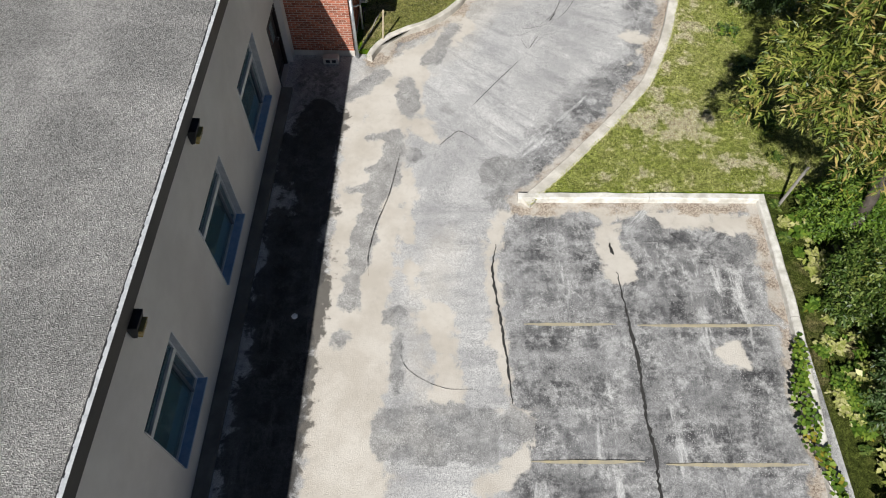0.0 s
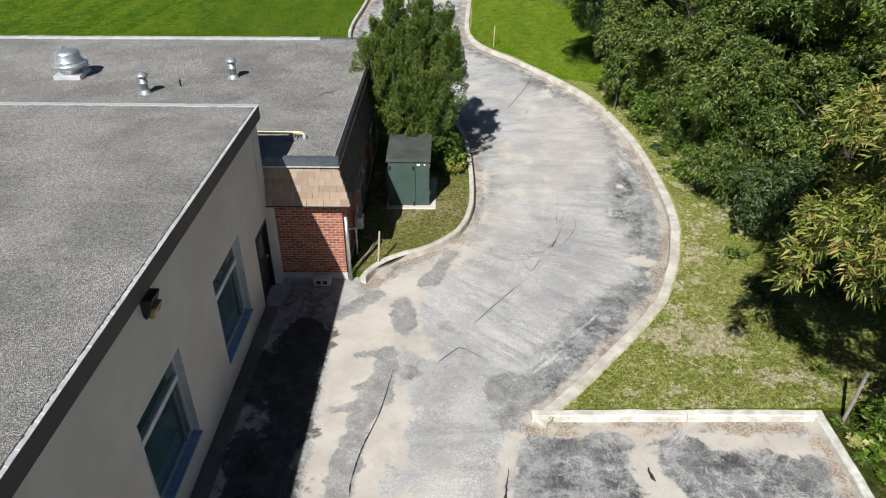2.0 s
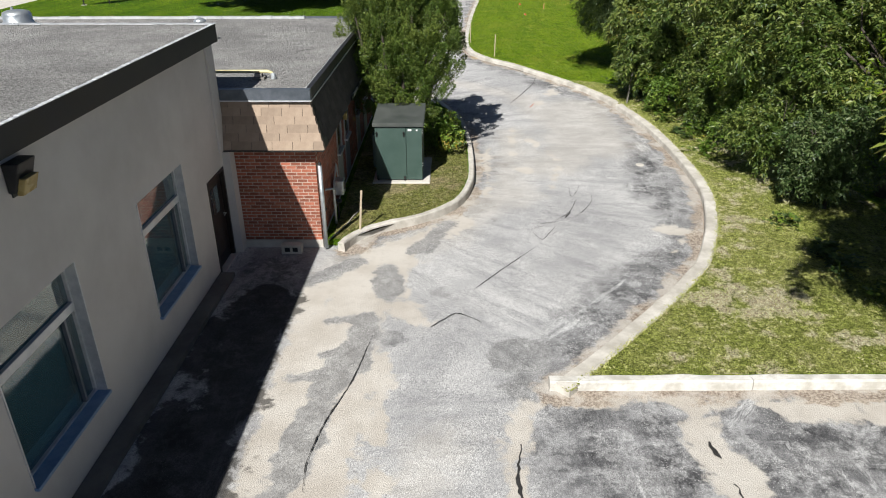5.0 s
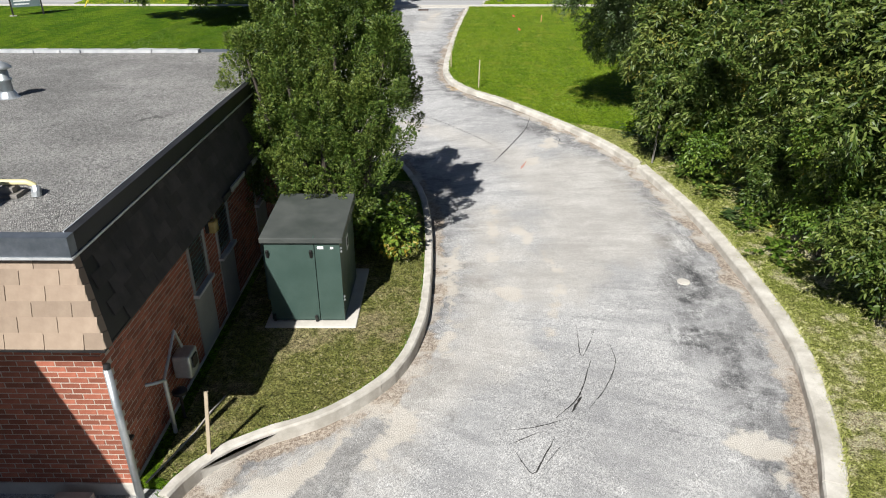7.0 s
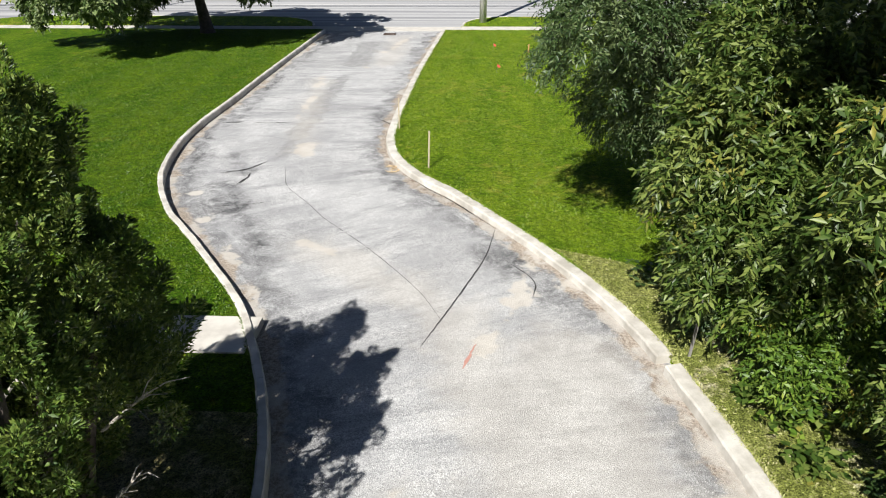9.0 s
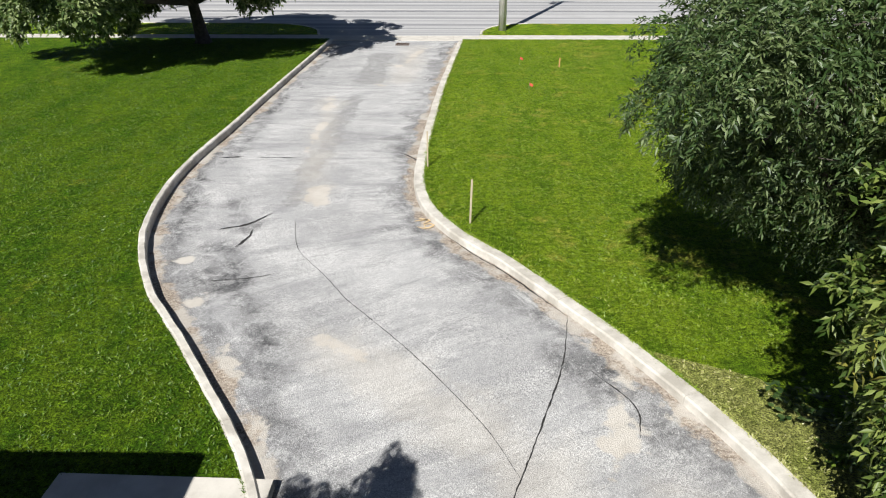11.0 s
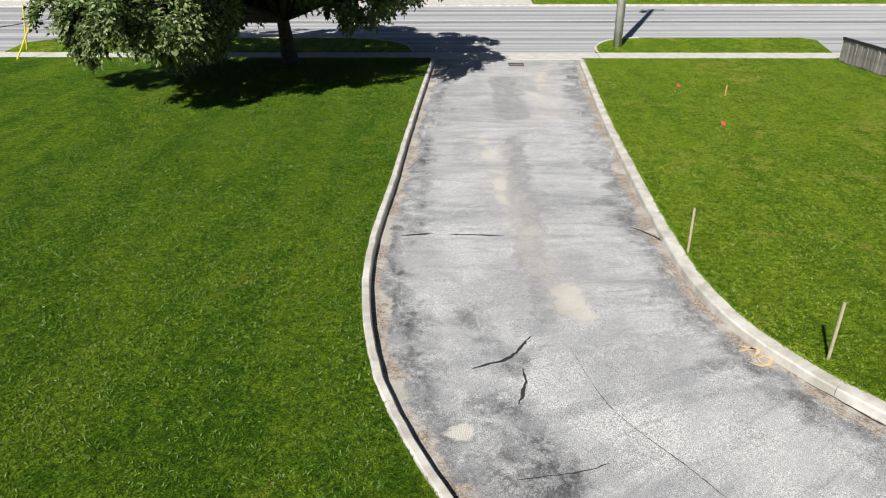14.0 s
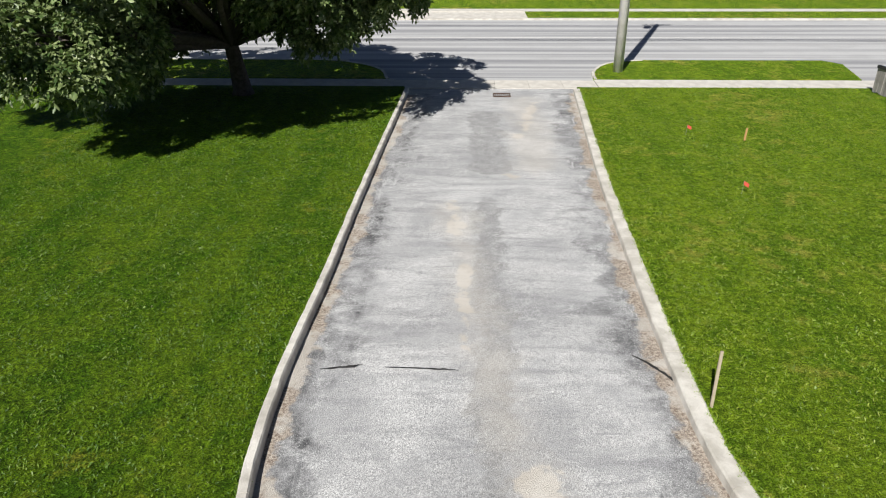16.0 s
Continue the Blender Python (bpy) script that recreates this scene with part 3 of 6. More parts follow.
def driveway_sheet():
    xs, ys = np.arange(-8.2, 9.0, 0.125), np.arange(-3.0, 62.2, 0.125)
    gx, gy = np.meshgrid(xs, ys)
    xy = np.stack([gx.ravel(), gy.ravel()], 1)
    z = 0.012 * np.sin(xy[:, 0] * 0.9 + 0.4 * xy[:, 1]) * np.sin(xy[:, 1] * 0.55) - 0.012
    nx, ny = len(xs), len(ys)
    i = (np.arange(ny - 1)[:, None] * nx + np.arange(nx - 1)).ravel()
    me = bpy.data.meshes.new("driveway")
    me.from_pydata(np.column_stack([xy, z]).tolist(), [], np.stack([i, i + 1, i + nx + 1, i + nx], 1).tolist())
    lot_edge = [Vector((1.86, 10.0, 0)), Vector((4.5, 10.0, 0)), Vector((7.5, 10.0, 0)), Vector((7.2, 3, 0)), Vector((7.0, -3, 0))]
    grit = 0.27 - np.minimum(line_distance(xy, left_line), line_distance(xy, right_line))
    grit = np.maximum(grit, capsules(xy, [(a.x, a.y, b.x, b.y, 0.22) for a, b in zip(lot_edge, lot_edge[1:])]))
    for name, values in (("wash", capsules(xy, WASH)), ("fill", capsules(xy, FILL)), ("worn", capsules(xy, WORN)), ("dark", capsules(xy, DARK)), ("wall_shade", capsules(xy, WALL_SHADE)), ("tint", capsules(xy, TINT)), ("grit", grit)):
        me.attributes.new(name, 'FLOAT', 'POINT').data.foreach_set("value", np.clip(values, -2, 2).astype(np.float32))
    along, across = lane_place(xy)
    me.attributes.new("along", 'FLOAT', 'POINT').data.foreach_set("value", along.astype(np.float32))
    me.attributes.new("across", 'FLOAT', 'POINT').data.foreach_set("value", across.astype(np.float32))
    me.materials.append(M_ASPHALT)
    me.polygons.foreach_set("use_smooth", [True] * len(me.polygons))
    return me


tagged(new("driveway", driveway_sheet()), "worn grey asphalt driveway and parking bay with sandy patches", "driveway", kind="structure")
part_back = polygon_slab("parking_area", [(-8.2, -60), (9, -60), (9, -3.0), (-8.2, -3.0)], -0.05, -0.015, M_ROAD)
tagged(new("parking_area", part_back), "grey asphalt yard behind the building", "asphalt", kind="structure")

# lawns
back_r = side_line(right_line, 0.26)
outer_r = [(p.x, p.y) for p in back_r if p.y > 10.15]
lawn_right = [(2.1, 10.28), *outer_r[1:], (3.5, 61.75), (70, 59.2), (70, 10.28)]
tagged(new("lawn", polygon_slab("lawn_right", lawn_right, -0.06, LAWN_Z, M_LAWN_BRIGHT)), "mown green lawn beside the driveway", "lawn", kind="structure")
back_l = side_line(left_line, -0.13)
lawn_left = [(-2.5, 15.4), *[(p.x, p.y) for p in back_l[1:]], (-3.95, 62.05), (-32.5, 63.2), (-32.2, 53), (-33.5, 46), (-60, 30), (-60, 15.0)]
tagged(new("lawn", polygon_slab("lawn_left", lawn_left, -0.06, LAWN_L, M_LAWN)), "mown green lawn in front of the brick building", "lawn", kind="structure")
side_drive = [(-90, 20), (-33.5, 46), (-32.2, 53), (-32.6, 63.2), (-90, 66)]
tagged(new("side_drive", polygon_slab("side_drive", side_drive, -0.06, 0.05, M_CONCRETE)), "pale concrete drive beyond the lawn", "driveway", kind="structure")
verge = [(7.75, -60), (7.75, 10.28), (70, 10.28), (70, -60)]
tagged(new("verge", polygon_slab("verge", verge, -0.06, LAWN_Z, M_VERGE)), "rough earth verge under the trees", "verge", kind="structure")


def rough_patch(name, outline, label, z, material):
    me = polygon_slab(name, outline, z - 0.02, z + 0.006, material)
    return tagged(new(name, me), label, "grass", kind="structure")


corner = [(2.3, 10.35)] + [(p.x, p.y) for p in back_r if 10.6 < p.y < 31.5] + [(7.0, 30.5), (9.5, 27), (11, 20), (10.5, 10.35)]
rough_patch("dry_grass", corner, "dry patchy grass between kerb and trees", LAWN_Z, M_ROUGH)
island = [(-2.3, 15.45)] + [(p.x, p.y) for p in back_l if 15.3 < p.y < 26] + [(-2.2, 26)]
rough_patch("dry_grass", island, "patchy grass round the transformer box", LAWN_L, M_ISLAND)


def kerb(name, line, width, z, material, side=1, length=3.0, parent_label=""):
    """A concrete kerb cast in pieces: face on the line, body to its side."""
    top = thing(name, pose(0, 0, 0), parent_label, "kerb", kind="structure")
    n = max(2, int(length / 0.25))
    i = 0
    while i < len(line) - 1:
        seg = line[i:i + n + 1]
        i += n
        if len(seg) < 2:
            break
        seg = list(seg)
        a, b = seg[0], seg[-1]
        seg[0] = a + (seg[1] - a).normalized() * 0.006
        seg[-1] = b - (b - seg[-2]).normalized() * 0.006
        bm = bmesh.new()
        prof = [(0.0, -0.05), (0.012, z - 0.03), (0.035, z), (width - 0.03, z), (width, z - 0.025), (width, -0.05)]
        rings = []
        for j, q in enumerate(seg):
            d = (seg[min(j + 1, len(seg) - 1)] - seg[max(j - 1, 0)]).normalized()
            nrm = Vector((d.y, -d.x, 0)) * side
            wob = 0.014 * noise.noise(q * 1.7) + 0.014 * noise.noise(q * 7.1)
            rings.append([bm.verts.new(q + nrm * (o + (wob if h > 0 else 0)) + Vector((0, 0, h + 0.014 * noise.noise(q * 3.3 + Vector((o * 9, 0, 0))) * (h > 0)))) for o, h in prof])
        for r0, r1 in zip(rings, rings[1:]):
            for j in range(len(prof) - 1):
                bm.faces.new((r0[j], r0[j + 1], r1[j + 1], r1[j]))
        bm.faces.new(rings[0])
        bm.faces.new(rings[-1][::-1])
        part("kerb_stone", bm, material, top)
    return top


SPLIT = min(range(len(right_line)), key=lambda i: abs(right_line[i].y - 27.05))
for stretch in (right_line[:SPLIT], right_line[SPLIT:]):
    kerb("kerb", stretch, 0.30, KERB_Z, M_KERB, parent_label="weathered concrete kerb along the curved driveway")
kerb("kerb", left_line, 0.17, 0.195, M_KERB, -1, parent_label="weathered concrete kerb along the curved driveway")
kerb("kerb", spline([(1.80, 10.10), (4.5, 10.10), (7.75, 10.07)]), 0.20, 0.16, M_KERB_PAINT, -1, parent_label="white-painted concrete kerb closing the parking bay")
kerb("kerb", spline([(7.56, 10.1), (7.54, 8.52), (7.50, 6.93), (7.37, 5.15), (7.24, 3.26), (7.0, -3), (6.9, -12)]), 0.20, 0.16, M_KERB_PAINT, -1,
     parent_label="white-painted concrete kerb beside the weeds")

# road, pavements, boulevards
ROAD = pose(0, 61.95, 0, 0, 0, -2.2)


def road_slab(name, x0, x1, y0, y1, z0, z1, material, label, category):
    ob = new(name, finish(name, boxes((x0, x1, y0, y1, z0, z1)), material))
    ob.matrix_basis = ROAD
    return tagged(ob, label, category, kind="structure")


road_slab("road", -200, 200, 1.7, 21.0, -0.06, -0.012, M_ROAD, "wide grey asphalt road with faded lane marks", "road")
pave = thing("pavement", ROAD, "pale concrete pavement in square slabs", "pavement", kind="structure")
slab = finish("slab", boxes((0.005, 1.495, 0.1, 1.65, -0.05, 0.06)), M_CONCRETE)
for i in range(-40, 30):
    s = new("slab", slab)
    s.parent = pave
    s.matrix_basis = pose(i * 1.5, 0, 0.002 * (i % 3) - (0.045 if -3 <= i <= 2 else 0))
road_slab("far_pavement", -200, 200, 25.0, 26.6, -0.06, 0.08, M_CONCRETE, "pale concrete pavement across the road", "pavement")
road_slab("far_kerb", -200, 200, 21.0, 21.35, -0.06, 0.1, M_KERB, "pale concrete kerb across the road", "kerb")
road_slab("far_verge", -200, 3.0, 21.35, 25.0, -0.06, 0.02, M_CONCRETE, "pale paved strip across the road", "pavement")
road_slab("far_verge", 3.0, 200, 21.35, 25.0, -0.06, 0.08, M_LAWN_BRIGHT, "grass strip across the road", "lawn")
road_slab("far_lawn", -200, 200, 26.6, 120, -0.06, 0.06, M_LAWN_BRIGHT, "green lawn far across the road", "lawn")
for x0, x1, y0, y1 in ((-200, 200, 13.6, 13.7),):
    road_slab("lane_mark", x0, x1, y0, y1, -0.012, -0.006, M_LANE, "faded pale lane line on the road", "road marking")


def boulevard(outline, label):
    me = polygon_slab("boulevard", outline, -0.06, 0.09, M_LAWN_BRIGHT)
    ob = tagged(new("boulevard", me), label, "lawn", kind="structure")
    ob.matrix_basis = ROAD
    return ob


right_blvd = [(4.5, 1.7), (4.6, 3.0), (5.2, 4.6), (6.2, 5.7), (7.6, 6.1), (16.6, 6.1), (17.2, 5.2), (16.4, 1.7)]
left_blvd = [(-26.5, 1.7), (-27.0, 4.5), (-25.5, 6.1), (-9.5, 6.1), (-7.0, 5.4), (-5.4, 3.8), (-4.8, 1.7)]
boulevard(right_blvd, "mown grass boulevard with a utility pole")
boulevard(left_blvd, "mown grass boulevard under a spreading tree")
for pts in (right_blvd[:5], left_blvd[2:][::-1][:5]):
    k = kerb("kerb", spline(pts), 0.15, 0.12, M_KERB, 1 if pts[0][0] > 0 else -1, parent_label="curved concrete kerb at the driveway mouth")
    k.matrix_basis = ROAD
drain = thing("catch_basin_grate", pose(0.2, 60.85, 0.0, 0, 0, -2), "rusty iron catch basin grate in the asphalt", "grate")
part("frame", boxes((-0.36, 0.36, -0.30, -0.25, -0.02, 0.02), (-0.36, 0.36, 0.25, 0.30, -0.02, 0.02), (-0.36, -0.31, -0.25, 0.25, -0.02, 0.02), (0.31, 0.36, -0.25, 0.25, -0.02, 0.02)), M_RUST, drain)
for i in range(7):
    part("bar", boxes((-0.27 + i * 0.085, -0.235 + i * 0.085, -0.25, 0.25, -0.02, 0.014)), M_RUST, drain)

# ---------------------------------------------------------------- stucco building
B = pose(-4.355, 15.2, 0, 0, 0, -1.72)      # local x out of the long wall, y along it
WIN_Y = [(-11.68, -9.92), (-7.83, -5.98), (-4.10, -2.25)]
SILL, HEAD = 0.75, 2.76
DOOR = (-1.22, -0.22, 2.0)
stucco = thing("stucco_building", B, "grey-beige stucco building with a flat gravel roof", "building")
cuts = [(-24.0, -24.0, 0, 0)] + [(a, b, SILL, HEAD) for a, b in WIN_Y] + [(DOOR[0], DOOR[1], 0.02, DOOR[2])]
for (a0, a1, _, _), (b0, b1, lo, hi) in zip(cuts, cuts[1:]):
    part("wall", boxes((-0.3, 0, a1, b0, -0.05, 4.46)), M_STUCCO, stucco)
    if lo > 0.1:
        part("wall", boxes((-0.3, 0, b0, b1, -0.05, lo)), M_STUCCO, stucco)
    part("wall", boxes((-0.3, 0, b0, b1, hi, 4.46)), M_STUCCO, stucco)
part("wall", boxes((-0.3, 0, DOOR[1], 0.0, -0.05, 4.46)), M_STUCCO, stucco)
part("wall", boxes((-26, -0.302, -0.3, 0, -0.05, 4.46)), M_STUCCO, stucco)
part("wall", boxes((-26, -25.7, -24, -0.302, -0.05, 4.46)), M_STUCCO, stucco)
part("wall", boxes((-25.7, -0.302, -24, -23.7, -0.05, 4.46)), M_STUCCO, stucco)
part("pilaster", bevelled(boxes((-0.1, 0.16, -0.16, 0.14, -0.05, 2.28)), 0.012), M_STUCCO, stucco)
part("pilaster", bevelled(boxes((-0.1, 0.05, -0.3, 0.06, 2.285, 4.44)), 0.012), M_STUCCO, stucco)
part("plinth", bevelled(boxes((0.002, 0.30, -24, -1.25, -0.05, 0.09)), 0.015), M_FOOTING, stucco, "dark concrete footing strip")
# roof with a raised gravel stop
bm = boxes((-25.9, 0.021, -23.9, 0.2, 4.48, 4.745))
part("roof", bm, M_GRAVEL, stucco, "flat roof of loose grey gravel")
part("fascia", boxes((0.022, 0.10, -24, 0.28, 4.42, 4.755), (-26, 0.022, 0.202, 0.28, 4.42, 4.755)), M_TAR, stucco, "black metal fascia")
bm = bmesh.new()
rng = random.Random(4)
y = -24.0
while y < 0.2:
    n = rng.uniform(0.03, 0.07)
    box(bm, 0.062 - rng.uniform(0.0, 0.02), 0.115, y, min(y + n, 0.29), 4.757, 4.762 + rng.uniform(0, 0.008))
    y += n
x = -26.0
while x < 0.0:
    n = rng.uniform(0.05, 0.2)
    box(bm, x, x + n, 0.15 - rng.uniform(0, 0.06), 0.29, 4.757, 4.764 + rng.uniform(0, 0.008))
    x += n
part("drip_edge", bm, M_DRIP, stucco, "pale metal drip edge")


def window_unit(y0, y1):
    w = thing("window", B @ pose(-0.07, y0, SILL), "aluminium window with a fixed upper panel and teal blind", "window", "windows of the stucco wall")
    n, h = y1 - y0, HEAD - SILL
    rail = h * 0.70
    part("frame", boxes((-0.14, -0.06, 0, 0.05, 0, h), (-0.14, -0.06, n - 0.05, n, 0, h), (-0.14, -0.06, 0.05, n - 0.05, h - 0.05, h), (-0.14, -0.06, 0.05, n - 0.05, 0, 0.05)), M_DRIP, w)
    part("transom", bevelled(boxes((-0.145, -0.045, 0.05, n - 0.05, rail - 0.07, rail + 0.05)), 0.008), M_DRIP, w)
    part("mullion", boxes((-0.13, -0.055, n - 0.32, n - 0.28, 0.05, rail - 0.04)), M_SLATE_METAL, w)
    p = part("pane", boxes((-0.106, -0.100, 0.05, n - 0.05, 0.05, rail - 0.04)), M_GLASS, w)
    p.visible_shadow = False
    p = part("pane", boxes((-0.106, -0.100, 0.05, n - 0.05, rail + 0.03, h - 0.05)), M_GLASS, w)
    p.visible_shadow = False
    part("blind", boxes((-0.20, -0.18, 0.02, n - 0.34, 0.02, rail)), M_BLIND, w, "drawn teal blind")
    part("upper_panel", boxes((-0.22, -0.20, 0.02, n - 0.02, rail + 0.004, h)), M_DARK, w, "dark panel behind the upper pane")
    part("sill", bevelled(boxes((-0.13, 0.13, 0.002, n - 0.002, -0.028, 0.02)), 0.008), M_BLUE_SILL, w, "blue-grey aluminium sill")
    part("jamb", boxes((-0.058, 0.085, 0.001, 0.02, 0.022, h - 0.001)), M_DRIP, w)
    part("jamb", boxes((-0.058, 0.085, n - 0.02, n - 0.001, 0.022, h - 0.001)), M_DRIP, w)
    return w


for a, b in WIN_Y:
    window_unit(a, b)

door = thing("door", B @ pose(0, DOOR[0], 0.02), "dark brown steel door with a small glazed light", "door")
n, h = DOOR[1] - DOOR[0], DOOR[2] - 0.02
part("frame", boxes((-0.16, 0.015, 0.002, 0.06, 0, h), (-0.16, 0.015, n - 0.06, n - 0.002, 0, h), (-0.16, 0.015, 0.06, n - 0.06, h - 0.06, h - 0.002)), M_BROWN, door)
leaf = part("leaf", boxes((-0.12, -0.075, 0.065, n - 0.065, 0.01, h - 0.065)), M_BROWN, door)
part("light", boxes((-0.074, -0.066, 0.3, n - 0.3, 1.15, 1.7)), M_GLASS, leaf)
part("handle", tube(bmesh.new(), [(-0.075, n - 0.14, 1.0), (-0.02, n - 0.14, 1.0), (-0.02, n - 0.26, 1.0)], 0.012), M_GALV, leaf)
part("kick_plate", boxes((-0.074, -0.068, 0.1, n - 0.1, 0.04, 0.25)), M_DARK, leaf)
part("step", boxes((-0.14, 0.06, 0.0, n, -0.06, 0.008)), M_CONCRETE, door)


def wall_pack(y):
    w = thing("wall_lamp", B @ pose(0.002, y, 4.0), "dark wall-pack lamp with a yellowed lens", "wall lamp", "lamps on the stucco wall")
    bm = bmesh.new()
    vs = box(bm, 0, 0.2, -0.17, 0.17, 0, 0.34)
    for v in vs:
        if v.co.z < 0.1 and v.co.x > 0.1:
            v.co.x -= 0.12
    part("housing", bevelled(bm, 0.02), M_DARK, w)
    bm = bmesh.new()
    vs = box(bm, 0.07, 0.215, -0.13, 0.13, -0.035, 0.16)
    for v in vs:
        if v.co.z < 0.1 and v.co.x > 0.15:
            v.co.x -= 0.075
    part("lens", bevelled(bm, 0.015), M_AMBER, w, "yellowed prismatic lens")
    part("back_plate", boxes((-0.001, 0.02, -0.12, 0.12, -0.06, 0.0)), M_DARK, w)


wall_pack(-6.62)
wall_pack(-10.48)

# ---------------------------------------------------------------- brick building
K = pose(-2.50, 15.30, 0, 0, 0, -1.2)       # corner of its brick front; x along the side wall's normal
brick_house = thing("brick_building", K, "low brick building with a shingled mansard and flat roof", "building")
W_LEFT, DEPTH, BRICK_TOP = -1.95, 10.3, 2.22
part("core", boxes((-18, -0.115, 0.115, DEPTH, -0.05, 3.28)), M_MORTAR, brick_house)
part("mortar_wall", boxes((W_LEFT, -0.004, 0.0035, 0.113, 0.17, 2.36)), M_MORTAR, brick_house)
part("mortar_wall", boxes((-0.113, -0.0035, 0.114, DEPTH, 0.17, 2.36)), M_MORTAR, brick_house)
part("footing", bevelled(boxes((W_LEFT - 0.2, 0.02, -0.02, DEPTH, -0.05, 0.168)), 0.01), M_CONCRETE, brick_house)
part("soffit", boxes((W_LEFT - 0.3, 0.26, -0.32, 0.0, 2.30, 2.325), (0.0, 0.26, 0.0, DEPTH, 2.30, 2.325)), M_DARK, brick_house)
# mansard backing: sloped faces
bm = bmesh.new()
LO, HI, Z0, Z1 = 0.25, -0.05, 2.327, 3.30
pts = {}
for key, o, z in (("lo", LO, Z0), ("hi", HI, Z1)):
    pts[key] = [bm.verts.new(p) for p in ((W_LEFT - 0.3, -o - 0.03, z), (o, -o - 0.03, z), (o, DEPTH, z))]
back = [bm.verts.new(p) for p in ((W_LEFT - 0.3, 0.2, Z0), (-0.2, 0.2, Z0), (-0.2, DEPTH, Z0), (W_LEFT - 0.3, 0.2, Z1), (-0.2, 0.2, Z1), (-0.2, DEPTH, Z1))]
for i in range(2):
    bm.faces.new((pts["lo"][i], pts["lo"][i + 1], pts["hi"][i + 1], pts["hi"][i]))
    bm.faces.new((back[i], back[i + 1], pts["lo"][i + 1], pts["lo"][i]))
    bm.faces.new((pts["hi"][i], pts["hi"][i + 1], back[i + 4], back[i + 3]))
bm.faces.new((pts["lo"][0], pts["hi"][0], back[3], back[0]))
bm.faces.new((pts["lo"][2], back[2], back[5], pts["hi"][2]))
part("mansard_deck", bm, M_DARK, brick_house)
part("roof", boxes((-18, -0.10, 0.05, DEPTH + 0.1, 3.282, 3.43)), M_GRAVEL, brick_house, "flat grey gravel roof")
part("fascia", boxes((-18, 0.03, -0.09, 0.048, 3.29, 3.52)), M_SLATE_METAL, brick_house, "grey metal roof edge")
part("fascia", boxes((-0.06, 0.032, 0.049, DEPTH + 0.1, 3.29, 3.52)), M_TAR, brick_house, "black metal roof edge")
part("drip_edge", boxes((-18, 0.045, -0.105, -0.092, 3.275, 3.30), (0.034, 0.048, -0.09, DEPTH, 3.275, 3.30), (-0.075, -0.062, 0.05, DEPTH, 3.50, 3.53)), M_DRIP, brick_house)
bm = bmesh.new()
x = -18.0
while x < -2.2:
    q = rng.uniform(0.1, 0.4)
    box(bm, x, x + q, DEPTH - 0.02 - rng.uniform(0, 0.05), DEPTH + 0.14, 3.44, 3.50 + rng.uniform(0, 0.02))
    x += q
part("drip_edge", bm, M_DRIP, brick_house, "white metal edge at the far side")
part("fascia", boxes((-2.2, -0.062, DEPTH + 0.1, DEPTH + 0.14, 3.3, 3.50)), M_SLATE_METAL, brick_house)

# side bays in the brick wall, under the eave
for y0 in (2.75, 4.0, 6.3, 8.0):
    wdw = part("window", boxes((-0.03, 0.004, y0, y0 + 0.62, 1.28, 2.26)), M_GLASS, brick_house)
    part("frame", boxes((-0.02, 0.03, y0 - 0.05, y0, 1.25, 2.29)), M_PANEL, wdw)
    part("frame", boxes((-0.02, 0.03, y0 + 0.62, y0 + 0.67, 1.25, 2.29)), M_PANEL, wdw)
    part("sill", boxes((-0.02, 0.09, y0 - 0.07, y0 + 0.69, 1.2, 1.248)), M_DRIP, wdw)
    part("apron_panel", boxes((-0.02, 0.02, y0 - 0.05, y0 + 0.67, 0.17, 1.198)), M_PANEL, wdw, "cream panel under the window")
for i in range(9):
    y0 = 3.8 + i * 0.42
    part("gutter", boxes((0.262, 0.295, y0, y0 + 0.36 + 0.04 * (i % 2), 2.31 + 0.01 * (i % 3), 2.40)), M_PANEL if i % 3 else M_DARK, brick_house, "battered pale gutter length")

pipe = thing("downpipe", K @ pose(0.10, -0.10, 0), "grey plastic downpipe at the brick corner", "downpipe")
part("pipe", tube(bmesh.new(), [(0, 0, 0.02), (0, 0, 1.93)], 0.045, 14), M_GALV, pipe, smooth=True)
part("bracket", boxes((-0.06, 0.06, 0.03, 0.10, 0.9, 0.93)), M_DARK, pipe)
part("cap", tube(bmesh.new(), [(0, 0, 1.93), (0, 0.02, 1.99)], 0.038, 14), M_DARK, pipe)

meter = thing("gas_meter", K @ pose(0.0, 0.55, 0), "grey gas meter with bent steel pipes on brick", "gas meter")
part("riser", tube(bmesh.new(), [(0.16, 0.42, 0.12), (0.16, 0.42, 0.75), (0.16, 0.42, 0.98)], 0.03, 10), M_GALV, meter)
part("elbow", tube(bmesh.new(), [(0.16, 0.42, 0.98), (0.14, 0.3, 1.04), (0.0, 0.22, 1.05)], 0.024, 10), M_GALV, meter)
part("header", tube(bmesh.new(), [(0.16, 0.42, 1.0), (0.16, 0.62, 1.14), (0.16, 0.95, 1.4), (0.16, 1.1, 1.05)], 0.02, 10), M_GALV, meter)
part("body", bevelled(boxes((0.05, 0.30, 0.93, 1.25, 0.62, 0.98)), 0.035, 3), M_GALV, meter)
part("dial", bevelled(boxes((0.30, 0.325, 1.0, 1.16, 0.76, 0.93)), 0.01), M_DARK, meter)
part("regulator", lathe(bmesh.new(), [(0.03, 0), (0.1, 0.03), (0.1, 0.07), (0.03, 0.1)], (0.18, 0.72, 0.52), 14), M_DARK, meter)
